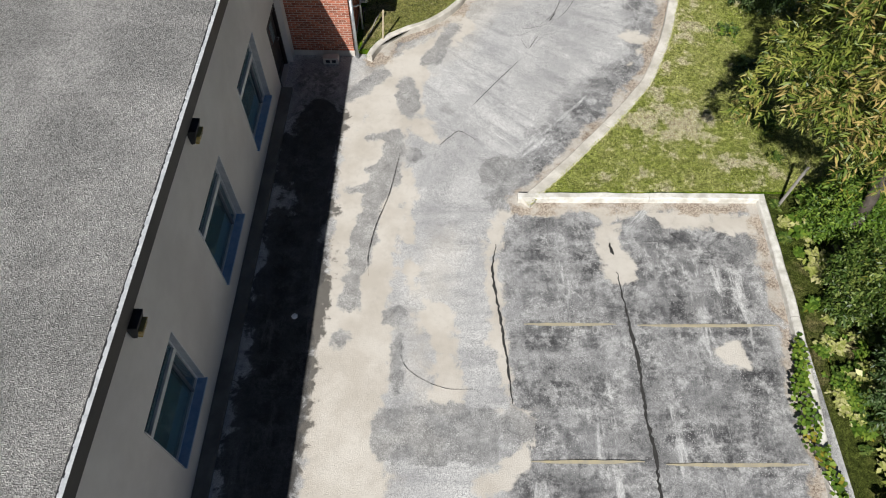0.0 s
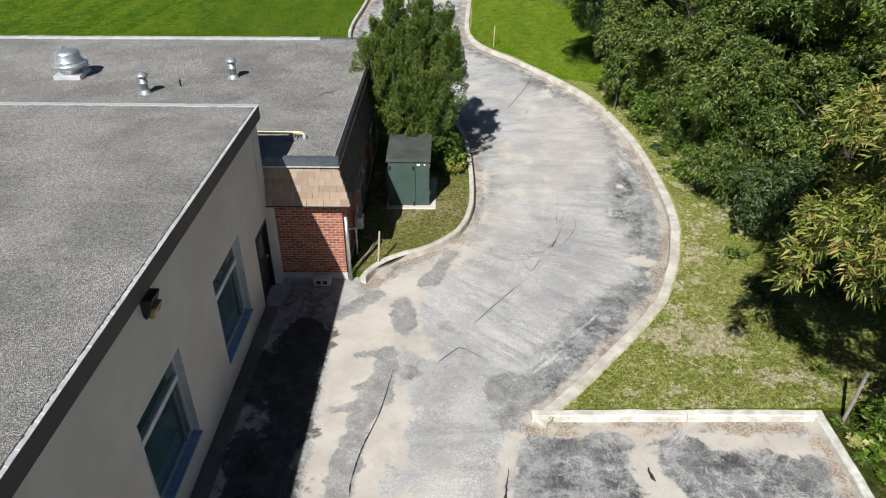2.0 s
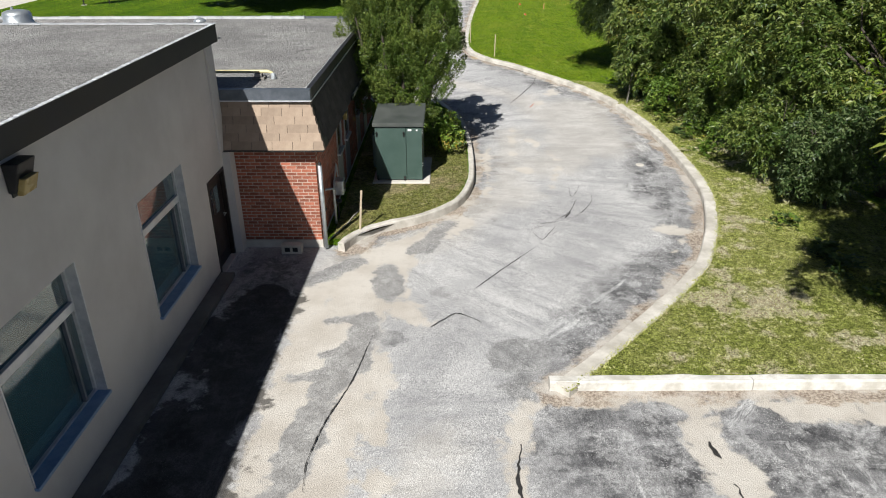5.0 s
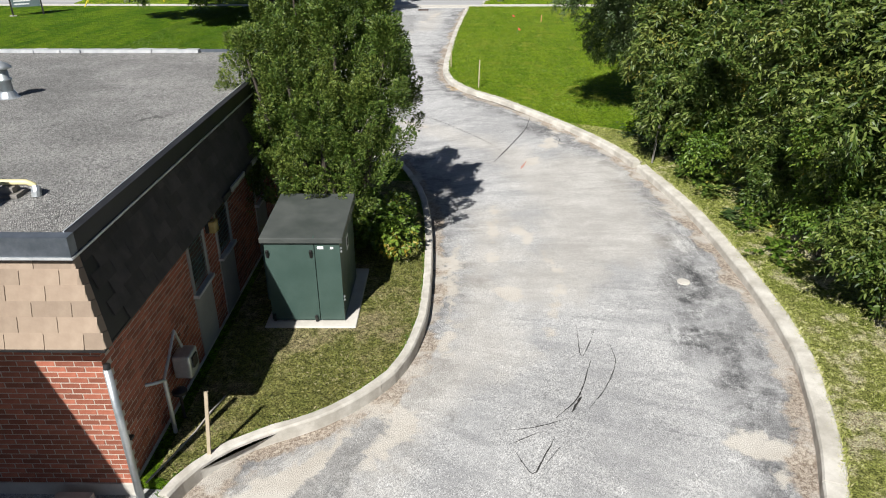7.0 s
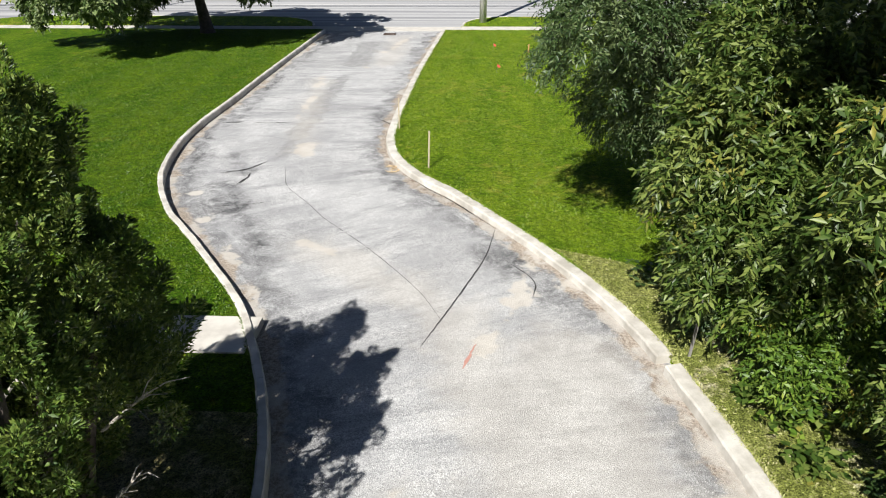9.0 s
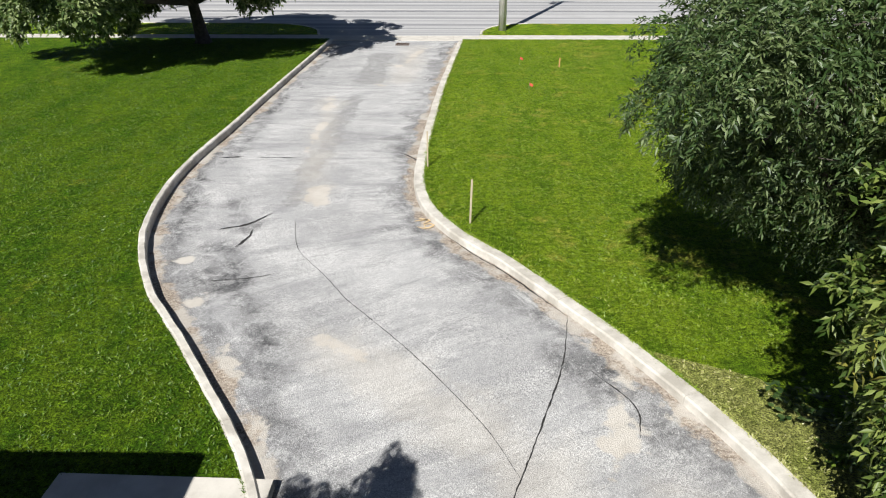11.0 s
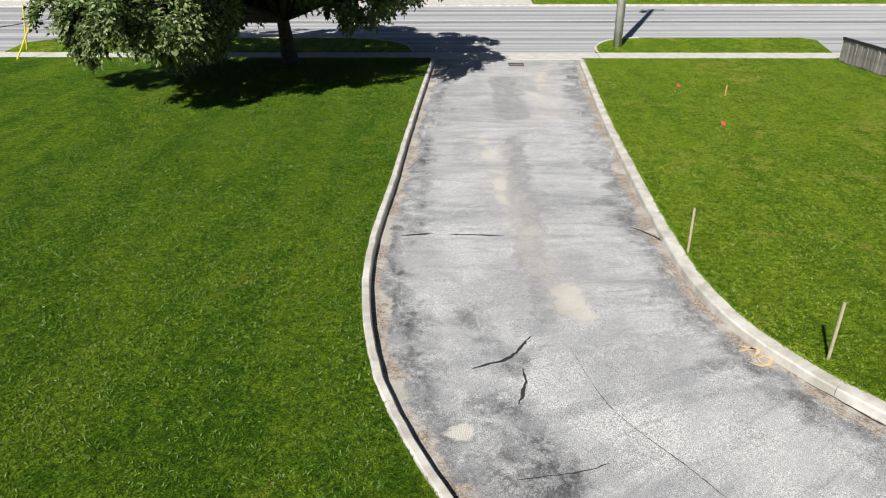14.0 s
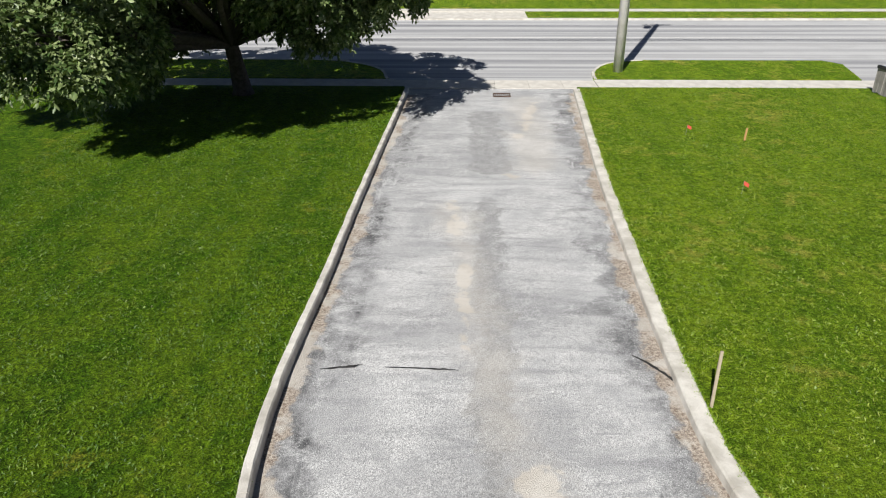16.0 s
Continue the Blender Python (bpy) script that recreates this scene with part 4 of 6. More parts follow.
part("lower_pipe", tube(bmesh.new(), [(0.18, 0.72, 0.02), (0.18, 0.72, 0.55)], 0.022, 10), M_DARK, meter)
vent = thing("ground_vent", K @ pose(-0.62, -0.28, 0), "grey concrete block vent at the wall foot", "vent")
part("block", bevelled(boxes((-0.22, 0.22, -0.1, 0.1, -0.01, 0.2)), 0.012), M_KERB, vent)
part("hole", boxes((-0.14, -0.03, -0.106, -0.101, 0.05, 0.15)), M_DARK, vent)
part("hole", boxes((0.03, 0.14, -0.106, -0.101, 0.05, 0.15)), M_DARK, vent)

side_lamp = thing("bulkhead_lamp", K @ pose(0.004, 3.65, 1.98), "yellowed bulkhead lamp under the eave", "wall lamp")
part("base", bevelled(boxes((-0.001, 0.05, -0.1, 0.1, -0.1, 0.1)), 0.01), M_DARK, side_lamp)
part("lens", bevelled(boxes((0.051, 0.16, -0.09, 0.09, -0.11, 0.09)), 0.03, 3), M_AMBER, side_lamp, "yellowed glass lens")

# things on the low roof
RZ = 3.43
gas_line = thing("roof_gas_pipe", pose(-3.55, 16.62, RZ), "cream gas pipe on wooden blocks along the roof", "pipe")
part("pipe", tube(bmesh.new(), [(-2.6, 0, 0.16), (-0.05, 0, 0.16), (0.03, 0, 0.13), (0.05, 0, 0.0)], 0.035, 10), M_CREAM, gas_line, smooth=True)
part("elbow", tube(bmesh.new(), [(0.05, 0, 0.1), (0.06, -0.04, 0.05), (0.06, -0.05, 0.0)], 0.055, 10), M_GALV, gas_line)
part("block", bevelled(boxes((-0.38, -0.12, -0.14, 0.12, 0.002, 0.05)), 0.008), M_WOOD, gas_line)
part("block", bevelled(boxes((-0.34, -0.18, -0.09, 0.07, 0.052, 0.12)), 0.008), M_WOOD, gas_line)


def roof_vent(x, y, big):
    if big:
        v = thing("roof_fan", pose(x, y, RZ), "galvanised mushroom exhaust fan on a roof kerb", "roof fan")
        part("kerb", bevelled(boxes((-0.42, 0.42, -0.42, 0.42, 0, 0.14)), 0.015), M_DRIP, v)
        part("base", lathe(bmesh.new(), [(0.32, 0.14), (0.32, 0.24), (0.40, 0.30), (0.52, 0.36), (0.53, 0.42), (0.44, 0.47)], sides=28), M_GALV, v, smooth=True)
        part("hood", lathe(bmesh.new(), [(0.42, 0.47), (0.40, 0.52), (0.37, 0.55), (0.37, 0.72), (0.34, 0.79), (0.22, 0.83), (0.02, 0.84)], sides=28), M_GALV, v, smooth=True)
        part("conduit", tube(bmesh.new(), [(-0.3, 0.36, 0), (-0.3, 0.36, 0.86)], 0.04, 10), M_GALV, v)
    else:
        v = thing("roof_vent_pipe", pose(x, y, RZ), "galvanised flue pipe with a conical cap", "flue", "flues on the low roof")
        part("flashing", lathe(bmesh.new(), [(0.2, 0), (0.17, 0.02), (0.13, 0.12)], sides=18), M_GALV, v)
        part("pipe", lathe(bmesh.new(), [(0.11, 0.1), (0.11, 0.30), (0.13, 0.31), (0.13, 0.34), (0.10, 0.35), (0.10, 0.52)], sides=18), M_GALV, v, smooth=True)
        part("cap", lathe(bmesh.new(), [(0.17, 0.52), (0.18, 0.55), (0.10, 0.61), (0.01, 0.65)], sides=18), M_GALV, v, smooth=True)


roof_vent(-11.6, 21.6, True)
roof_vent(-8.75, 20.0, False)
roof_vent(-6.49, 21.4, False)
stub = thing("roof_drain_stub", pose(-7.9, 20.6, RZ), "small dark vent stub on the gravel roof", "vent")
part("pipe", tube(bmesh.new(), [(0, 0, 0), (0, 0, 0.22)], 0.03, 8), M_DARK, stub)
hatch = thing("roof_dome", pose(-9.4, 18.2, RZ), "pale round roof drain dome on gravel", "roof drain")
part("dome", lathe(bmesh.new(), [(0.42, 0), (0.41, 0.03), (0.3, 0.07), (0.02, 0.09)], sides=24), M_GALV, hatch, smooth=True)

# ---------------------------------------------------------------- transformer
tb = thing("transformer_box", pose(-0.97, 19.0, 0.16, 0, 0, -1.0), "dark green steel pad-mounted transformer on a concrete pad", "transformer")
bw, bd, bh = 0.61, 1.6, 1.53
part("cabinet", bevelled(boxes((-bw, bw, 0.06, bd, 0.0, bh - 0.04)), 0.012), M_BOX, tb)
part("door", bevelled(boxes((-bw - 0.005, 0.195, 0.0, 0.058, 0.03, bh - 0.06)), 0.008), M_BOX, tb)
d2 = part("door", bevelled(boxes((0.205, bw + 0.005, 0.0, 0.058, 0.03, bh - 0.06)), 0.008), M_BOX, tb)
bm = bmesh.new()
vs = box(bm, -bw - 0.06, bw + 0.06, -0.05, bd + 0.05, bh - 0.04, bh + 0.05)
for v in vs:
    if v.co.z > bh and v.co.y > 0.5:
        v.co.z += 0.10
part("lid", bevelled(bm, 0.012), M_BOX_TOP, tb, "faded grey-green lid")
part("lid_seam", boxes((0.19, 0.21, -0.03, bd, bh + 0.047, bh + 0.056)), M_BOX, tb)
for x, z in ((-bw + 0.04, 1.3), (0.14, 1.3), (-bw + 0.04, 0.1), (0.14, 0.08)):
    bm = bmesh.new()
    vs = box(bm, x - 0.02, x + 0.02, -0.06, -0.001, z - 0.09, z + 0.05)
    for v in vs:
        if v.co.z < z and v.co.y < -0.02:
            v.co.y += 0.05
    part("hinge", bm, M_DARK, tb)
part("label", boxes((0.25, 0.35, -0.006, -0.001, bh - 0.16, bh - 0.11)), M_PAPER, tb, "small white sticker")
part("label", boxes((0.46, 0.51, -0.006, -0.001, bh - 0.16, bh - 0.12)), M_PAPER, tb, "small white sticker")
for z in (0.4, 0.46, 1.3, 1.36):
    part("lock", lathe(bmesh.new(), [(0.018, 0), (0.012, 0.03)], (bw + 0.02, 0.03, z), 8), M_GALV, tb)
part("side_fin", bevelled(boxes((-bw - 0.1, -bw - 0.001, 0.2, 1.2, 0.3, 1.2)), 0.015), M_BOX, tb)
part("sticker", boxes((bw + 0.001, bw + 0.006, 0.7, 0.9, 1.0, 1.25)), M_PAPER, tb)
part("sticker_text", boxes((bw + 0.007, bw + 0.009, 0.74, 0.86, 1.06, 1.2)), M_DARK, tb)
pad = thing("concrete_pad", pose(-0.97, 19.05, 0, 0, 0, -1.0), "pale concrete pad under the transformer", "pad")
part("slab", bevelled(boxes((-0.72, 0.82, -0.22, 1.9, 0.0, 0.158)), 0.02), M_CONCRETE, pad)

edging = thing("edging_cable", pose(0, 0, 0), "pale weathered cable lying along the grass", "cable")
part("strand", tube(bmesh.new(), [(-2.36, 15.32, 0.15), (-2.21, 15.71, 0.16), (-2.05, 16.22, 0.15), (-1.95, 16.66, 0.16), (-1.85, 17.0, 0.15)], 0.014, 6), M_TWIG, edging)

path_slab = thing("path_slab", pose(-0.75, 27.9, 0.0, 0, 0, -3), "pale concrete path meeting the kerb", "path", kind="structure")
part("slab", boxes((-2.0, 0.75, -0.55, 0.55, 0.0, 0.155)), M_CONCRETE, path_slab)

# ---------------------------------------------------------------- plants


class Leaves:
    """Collects leaf blades for one mesh."""

    def __init__(self):
        self.v, self.n = [], 0

    def add(self, base, tip_dir, side, length, width, fold=0.25):
        """Arrays: base points, directions, side vectors. A blade of four points, bent along its rib."""
        up = np.cross(tip_dir, side)
        mid = base + tip_dir * (length * 0.45)[:, None]
        a = mid + side * (width * 0.5)[:, None] + up * (width * fold)[:, None]
        b = mid - side * (width * 0.5)[:, None] + up * (width * fold)[:, None]
        tip = base + tip_dir * length[:, None] - np.array((0, 0, 1.0)) * (length * 0.18)[:, None]
        self.v.append(np.stack([base, a, tip, b], 1).reshape(-1, 3))

    def mesh(self, name, material):
        v = np.concatenate(self.v)
        n = len(v) // 4
        i = np.arange(n)[:, None] * 4
        f = np.concatenate([i + (0, 1, 2), i + (0, 2, 3)], 1).reshape(-1, 3)
        me = bpy.data.meshes.new(name)
        me.vertices.add(len(v))
        me.vertices.foreach_set("co", v.astype(np.float32).ravel())
        me.loops.add(len(f) * 3)
        me.loops.foreach_set("vertex_index", f.ravel().astype(np.int32))
        me.polygons.add(len(f))
        me.polygons.foreach_set("loop_start", np.arange(0, len(f) * 3, 3, dtype=np.int32))
        me.update(calc_edges=True)
        me.materials.append(material)
        return me


def unit(v):
    return v / np.maximum(np.linalg.norm(v, axis=1, keepdims=True), 1e-9)


def sprays(rs, L, centres, outward, count, twig, leaf_len, leaf_wid, droop=0.5):
    """Twigs at centres pointing outward, each with leaflets in pairs."""
    n = len(centres)
    d = unit(outward + rs.normal(0, 0.45, (n, 3)) + np.array((0, 0, -droop)) * rs.uniform(0, 1, (n, 1)))
    side = unit(np.cross(d, rs.normal(0, 0.35, (n, 3)) + np.array((0, 0, 1.0))))
    tl = twig * rs.uniform(0.6, 1.25, n)
    for j in range(count):
        s = (j + 1) / count
        sgn = 1 if j % 2 else -1
        if j == count - 1:
            sgn = 0
        base = centres + d * (tl * s * 0.9)[:, None] - np.array((0, 0, 0.25)) * (tl * s * s)[:, None]
        way = unit(d * 0.55 + side * sgn * 0.9 + rs.normal(0, 0.35, (n, 3)) + np.array((0, 0, -0.15)))
        sd = unit(np.cross(way, rs.normal(0, 0.9, (n, 3)) + np.array((0, 0, 0.8))))
        ln = leaf_len * rs.uniform(0.65, 1.25, n) * (1 - 0.25 * abs(s - 0.5))
        L.add(base, way, sd, ln, leaf_wid * ln / leaf_len)


def lobed_points(rs, lobes, n, inner, size):
    """Twig points on leafy pads at the branch ends of several lobes (x, y, z, rx, rz), with outward directions; shaded gaps stay between the pads."""
    lb = np.array(lobes)
    vol = lb[:, 3] ** 2 * lb[:, 4]
    vol = vol ** 0.7 / (vol ** 0.7).sum()
    pads = max(10, n // (44 if n > 3000 else 26))
    pick = rs.choice(len(lobes), pads, p=vol)
    d = unit(rs.normal(0, 1, (pads, 3)) + np.array((0, 0, 0.25)))
    r = (1 - (1 - inner) * rs.uniform(0, 1, pads) ** 3.0) * rs.uniform(0.8, 1.15, pads)
    c = lb[pick, :3] + d * lb[pick][:, [3, 3, 4]] * r[:, None]
    grow = rs.uniform(0.55, 1.5, pads) * size * 2.1
    axis = unit(d + np.array((0, 0, 0.55)) + rs.normal(0, 0.3, (pads, 3)))
    u = unit(np.cross(axis, d + rs.normal(0, 0.4, (pads, 3))))
    w = np.cross(axis, u)
    which = rs.choice(pads, n, p=grow ** 2 / (grow ** 2).sum())
    a, rad = rs.uniform(0, 2 * np.pi, n), np.sqrt(rs.uniform(0, 1, n))
    across = u[which] * np.cos(a)[:, None] + w[which] * (np.sin(a) * 0.72)[:, None]
    g = grow[which][:, None]
    p = c[which] + across * rad[:, None] * g - axis[which] * (0.45 * rad ** 2 + rs.uniform(0, 0.22, n))[:, None] * g
    out = unit(across * rad[:, None] * 1.1 + axis[which] * 0.35 + d[which] * 0.35)
    return p, out


def limbs(rs, lobes, foot, radius):
    """Trunk and limbs that reach into every lobe."""
    bm = bmesh.new()
    cx = np.mean([l[0] for l in lobes]), np.mean([l[1] for l in lobes])
    low = min(l[2] - l[4] * 0.5 for l in lobes)
    fork = Vector((foot[0] * 0.7 + cx[0] * 0.3, foot[1] * 0.7 + cx[1] * 0.3, max(0.8, low)))
    f = Vector(foot)
    tube(bm, [f - Vector((0, 0, 0.1)), f + Vector((0, 0, 0.25)), f.lerp(fork, 0.5) + Vector((rs.uniform(-.08, .08), 0, 0)), fork], [radius * 1.5, radius * 1.1, radius * 0.9, radius * 0.75], 9)
    for l in lobes:
        for k in range(3):
            d = unit(rs.normal(0, 1, (1, 3)) + np.array((0, 0, 0.5)))[0]
            e = Vector(l[:3]) + Vector(d * np.array((l[3], l[3], l[4])) * 0.85)
            c = Vector(l[:3]).lerp(e, 0.3)
            m1 = fork.lerp(c, 0.5) + Vector(rs.normal(0, 0.12, 3))
            tube(bm, [fork - Vector((0, 0, 0.1)), m1, c, c.lerp(e, 0.6) + Vector(rs.normal(0, 0.1, 3)), e], [radius * 0.5, radius * 0.32, radius * 0.2, radius * 0.1, 0.006], 6)
    return bm


def broad_tree(name, at, lobes, n, material, label, category, seed, count=9, twig=0.5, leaf=0.17, width=0.06, radius=0.12, inner=0.35, droop=0.5, group="", tuft=0.27):
    rs = np.random.RandomState(seed)
    t = thing(name, pose(*at), label, category, group)
    part("trunk", limbs(rs, lobes, (0, 0, 0), radius), M_BARK, t, smooth=True)
    L = Leaves()
    p, d = lobed_points(rs, lobes, n, inner, tuft)
    keep = p[:, 2] > 0.05
    sprays(rs, L, p[keep], d[keep], count, twig, leaf, width, droop)
    crown = new("crown", L.mesh("crown", material))
    crown.parent = t
    return t


def wood_lobes(rs, height, spread, n):
    out = []
    for i in range(n):
        h = height * (0.32 + 0.60 * (i + 0.5) / n)
        a = rs.uniform(0, 2 * math.pi)
        off = spread * 0.55 * rs.uniform(0.3, 1.0)
        r = spread * rs.uniform(0.42, 0.62) * (1.1 - 0.4 * i / n)
        out.append((off * math.cos(a), off * math.sin(a), h, r, r * rs.uniform(0.7, 0.95)))
    return out


rs0 = np.random.RandomState(11)
WOODS = [  # x, y, height, spread, kind, sprays
    (11.4, 17.8, 8.2, 3.9, 'A', 7000), (9.9, 22.0, 7.6, 3.5, 'A', 7500), (9.9, 25.6, 8.0, 3.6, 'A', 7500),
    (13.6, 12.5, 8.5, 3.8, 'A', 3500), (14.8, 20.0, 10.0, 4.0, 'A', 3500), (14.4, 30.0, 9.5, 3.8, 'A', 3500), (12.4, 5.0, 6.5, 3.4, 'G', 3000), (14.5, 0.0, 8, 4, 'A', 2000)]
LOOKS = {'A': (M_LEAF_A, "leafy green tree in a dense row", 9, 0.28, 0.15, 0.052),
         'G': (M_LEAF_G, "dark green tree with slender hanging leaves", 11, 0.30, 0.11, 0.036)}
for i, (x, y, h, s, kind, n) in enumerate(WOODS):
    mtl, label, count, twig, leaf_size, wid = LOOKS[kind]
    broad_tree("tree", (x, y, LAWN_Z), wood_lobes(rs0, h, s, 7), n, mtl, label, "tree", 100 + i, count, twig, leaf_size, wid, 0.14, group="trees beside the driveway")
overhang = [(-1.6, 1.6, 4.8, 1.4, 1.0), (-1.7, -0.2, 5.2, 1.5, 0.9), (-1.3, 0.4, 6.5, 1.8, 1.2), (0.4, 0.6, 5.8, 1.9, 1.3), (-0.2, 2.6, 6.2, 1.9, 1.3), (1.2, 3.6, 6.0, 2.0, 1.4), (1.2, -0.8, 4.8, 1.7, 1.2)]
broad_tree("tree", (9.0, 8.6, LAWN_Z), overhang, 7000, M_LEAF_Y, "overhanging tree with drooping leaves turning yellow", "tree", 130, 11, 0.32, 0.19, 0.040, 0.13, 0.3, group="trees beside the driveway")
broad_tree("tree", (12.9, 13.4, LAWN_Z), [(-0.5, 0.2, 5.2, 1.7, 1.2), (0.3, 0.6, 6.3, 2.1, 1.6), (0.2, 2.0, 5.0, 1.7, 1.3), (0.9, -0.8, 5.3, 1.8, 1.4), (1.2, 2.6, 5.9, 1.9, 1.5)], 6500, M_LEAF_A, "tall tree with drooping green leaves", "tree", 131, 9, 0.30, 0.18, 0.06, 0.13, 0.3, group="trees beside the driveway")
willow = [(-2.4, 0.2, 4.7, 2.1, 1.3), (-1.6, 0.4, 4.6, 2.4, 1.7), (-0.6, -1.4, 3.6, 2.0, 1.7), (0.6, 1.0, 5.8, 2.6, 1.9), (-0.8, 1.8, 3.2, 2.1, 1.6), (1.4, -0.4, 4.2, 2.4, 2.0), (-0.2, 0.0, 2.2, 1.7, 1.2), (-1.5, 3.1, 2.9, 1.4, 1.4), (-0.4, 4.7, 3.6, 1.5, 1.4)]
broad_tree("tree", (9.2, 31.2, LAWN_Z), willow, 14500, M_LEAF_G, "dense dark green tree with slender hanging leaves", "tree", 132, 11, 0.32, 0.11, 0.036, 0.17, 0.3, 0.8, group="trees beside the driveway")
canopy = [(-3.1, 0.6, 6.9, 1.8, 1.1), (-2.0, 2.0, 7.8, 2.0, 1.3), (-0.5, 1.5, 8.2, 2.2, 1.6), (0.8, 0.5, 7.0, 2.4, 2.0), (-1.2, -0.8, 6.2, 2.0, 1.6), (1.0, 2.5, 6.4, 2.0, 1.6), (0.6, 0.0, 4.2, 1.8, 1.6)]
broad_tree("tree", (11.5, 35.5, LAWN_Z), canopy, 7500, M_LEAF_G, "tall green tree with a high spreading crown", "tree", 134, 9, 0.32, 0.15, 0.05, 0.15, 0.3, group="trees beside the driveway")
broad_tree("tree", (8.3, 27.9, LAWN_Z), [(-0.3, 0, 3.4, 1.6, 1.3), (0.5, 0.8, 4.6, 1.8, 1.5), (-0.2, -0.9, 2.2, 1.5, 1.1)], 5000, M_LEAF_A, "leafy green tree with pale upright leaf sprays", "tree", 133, 9, 0.30, 0.16, 0.055, 0.12, 0.3, group="trees beside the driveway")
SHRUBS = [(10.4, 14.2, 2.3, 1.1, 'G'), (9.5, 17.0, 2.6, 1.3, 'G'), (8.9, 19.2, 2.6, 1.3, 'A'), (8.9, 21.4, 3.0, 1.5, 'S'), (8.8, 23.8, 2.8, 1.5, 'A'), (8.3, 26.2, 2.2, 1.2, 'S'), (8.0, 28.4, 2.2, 1.1, 'G'), (9.9, 19.6, 4.2, 1.7, 'A'), (9.9, 24.4, 4.4, 1.7, 'A'),
          (9.1, 9.2, 1.7, 1.0, 'S'), (9.2, 7.2, 1.6, 0.95, 'A'), (9.4, 5.0, 1.8, 1.1, 'G'), (9.6, 2.8, 1.6, 1.1, 'S'), (10.2, 0.5, 2, 1.2, 'A')]
for i, (x, y, h, s, kind) in enumerate(SHRUBS):
    mtl = {'G': M_LEAF_G, 'A': M_LEAF_A, 'S': M_LEAF_S}[kind]
    broad_tree("shrub", (x, y, LAWN_Z), wood_lobes(rs0, h, s, 5), 1800, mtl, "bushy green shrub at the wood's edge", "shrub", 200 + i, 9, 0.28, 0.11, 0.045, 0.04, 0.4, group="shrubs at the wood's edge", tuft=0.2)
broad_tree("shrub", (0.1, 21.9, LAWN_L), [(0, 0, 0.75, 0.6, 0.5), (0.3, -0.35, 0.55, 0.4, 0.4), (-0.5, 0.2, 0.8, 0.45, 0.45)], 700, M_LEAF_S, "bright green leafy shrub behind the transformer", "shrub", 300, 7, 0.16, 0.11, 0.055, 0.03, 0.3, tuft=0.12)
big = [(0, 0, 6.4, 4.6, 2.4), (4.6, -1.6, 4.3, 2.0, 1.4), (2.6, -2.2, 4.7, 1.7, 1.2), (5.4, 1.8, 4.9, 2.6, 2.0), (-4.6, 2.4, 4.8, 3.4, 2.4), (0.5, 3.6, 5.4, 3.4, 2.4), (0, 0, 8.4, 4, 2.5), (-4.2, -0.6, 3.2, 2.4, 1.8),
       (-1.0, -7.6, 6.6, 2.4, 1.2), (-2.6, -6.8, 3.5, 2.2, 1.7), (-3.6, -4.4, 3.2, 2.4, 1.8), (-1.6, -4.6, 5.9, 2.4, 1.3), (-2.2, -2.6, 3.6, 1.6, 1.3), (-5.2, -5.6, 3.6, 2.2, 1.7), (3.4, -3.2, 4.6, 1.7, 1.2),
       (-2.6, -9.3, 3.7, 1.8, 1.2), (-6.6, -4.2, 3.2, 2.0, 1.5), (4.0, -6.2, 6.4, 2.2, 1.2), (2.2, -8.0, 6.6, 2.2, 1.2), (0.0, -9.4, 6.6, 2.0, 1.2), (6.0, -3.4, 6.0, 2.2, 1.4),
       (3.6, -2.2, 3.5, 1.6, 1.0), (5.2, -2.2, 4.2, 1.5, 1.1), (-1.6, -1.6, 3.5, 1.6, 1.2), (1.4, -1.2, 4.3, 1.5, 1.0)]
broad_tree("lawn_tree", (-10.6, 60.75, LAWN_Z), big, 30000, M_LEAF_L, "broad spreading tree with pale green leaves on the lawn", "tree", 400, 9, 0.42, 0.215, 0.12, 0.36, 0.45, 0.7)


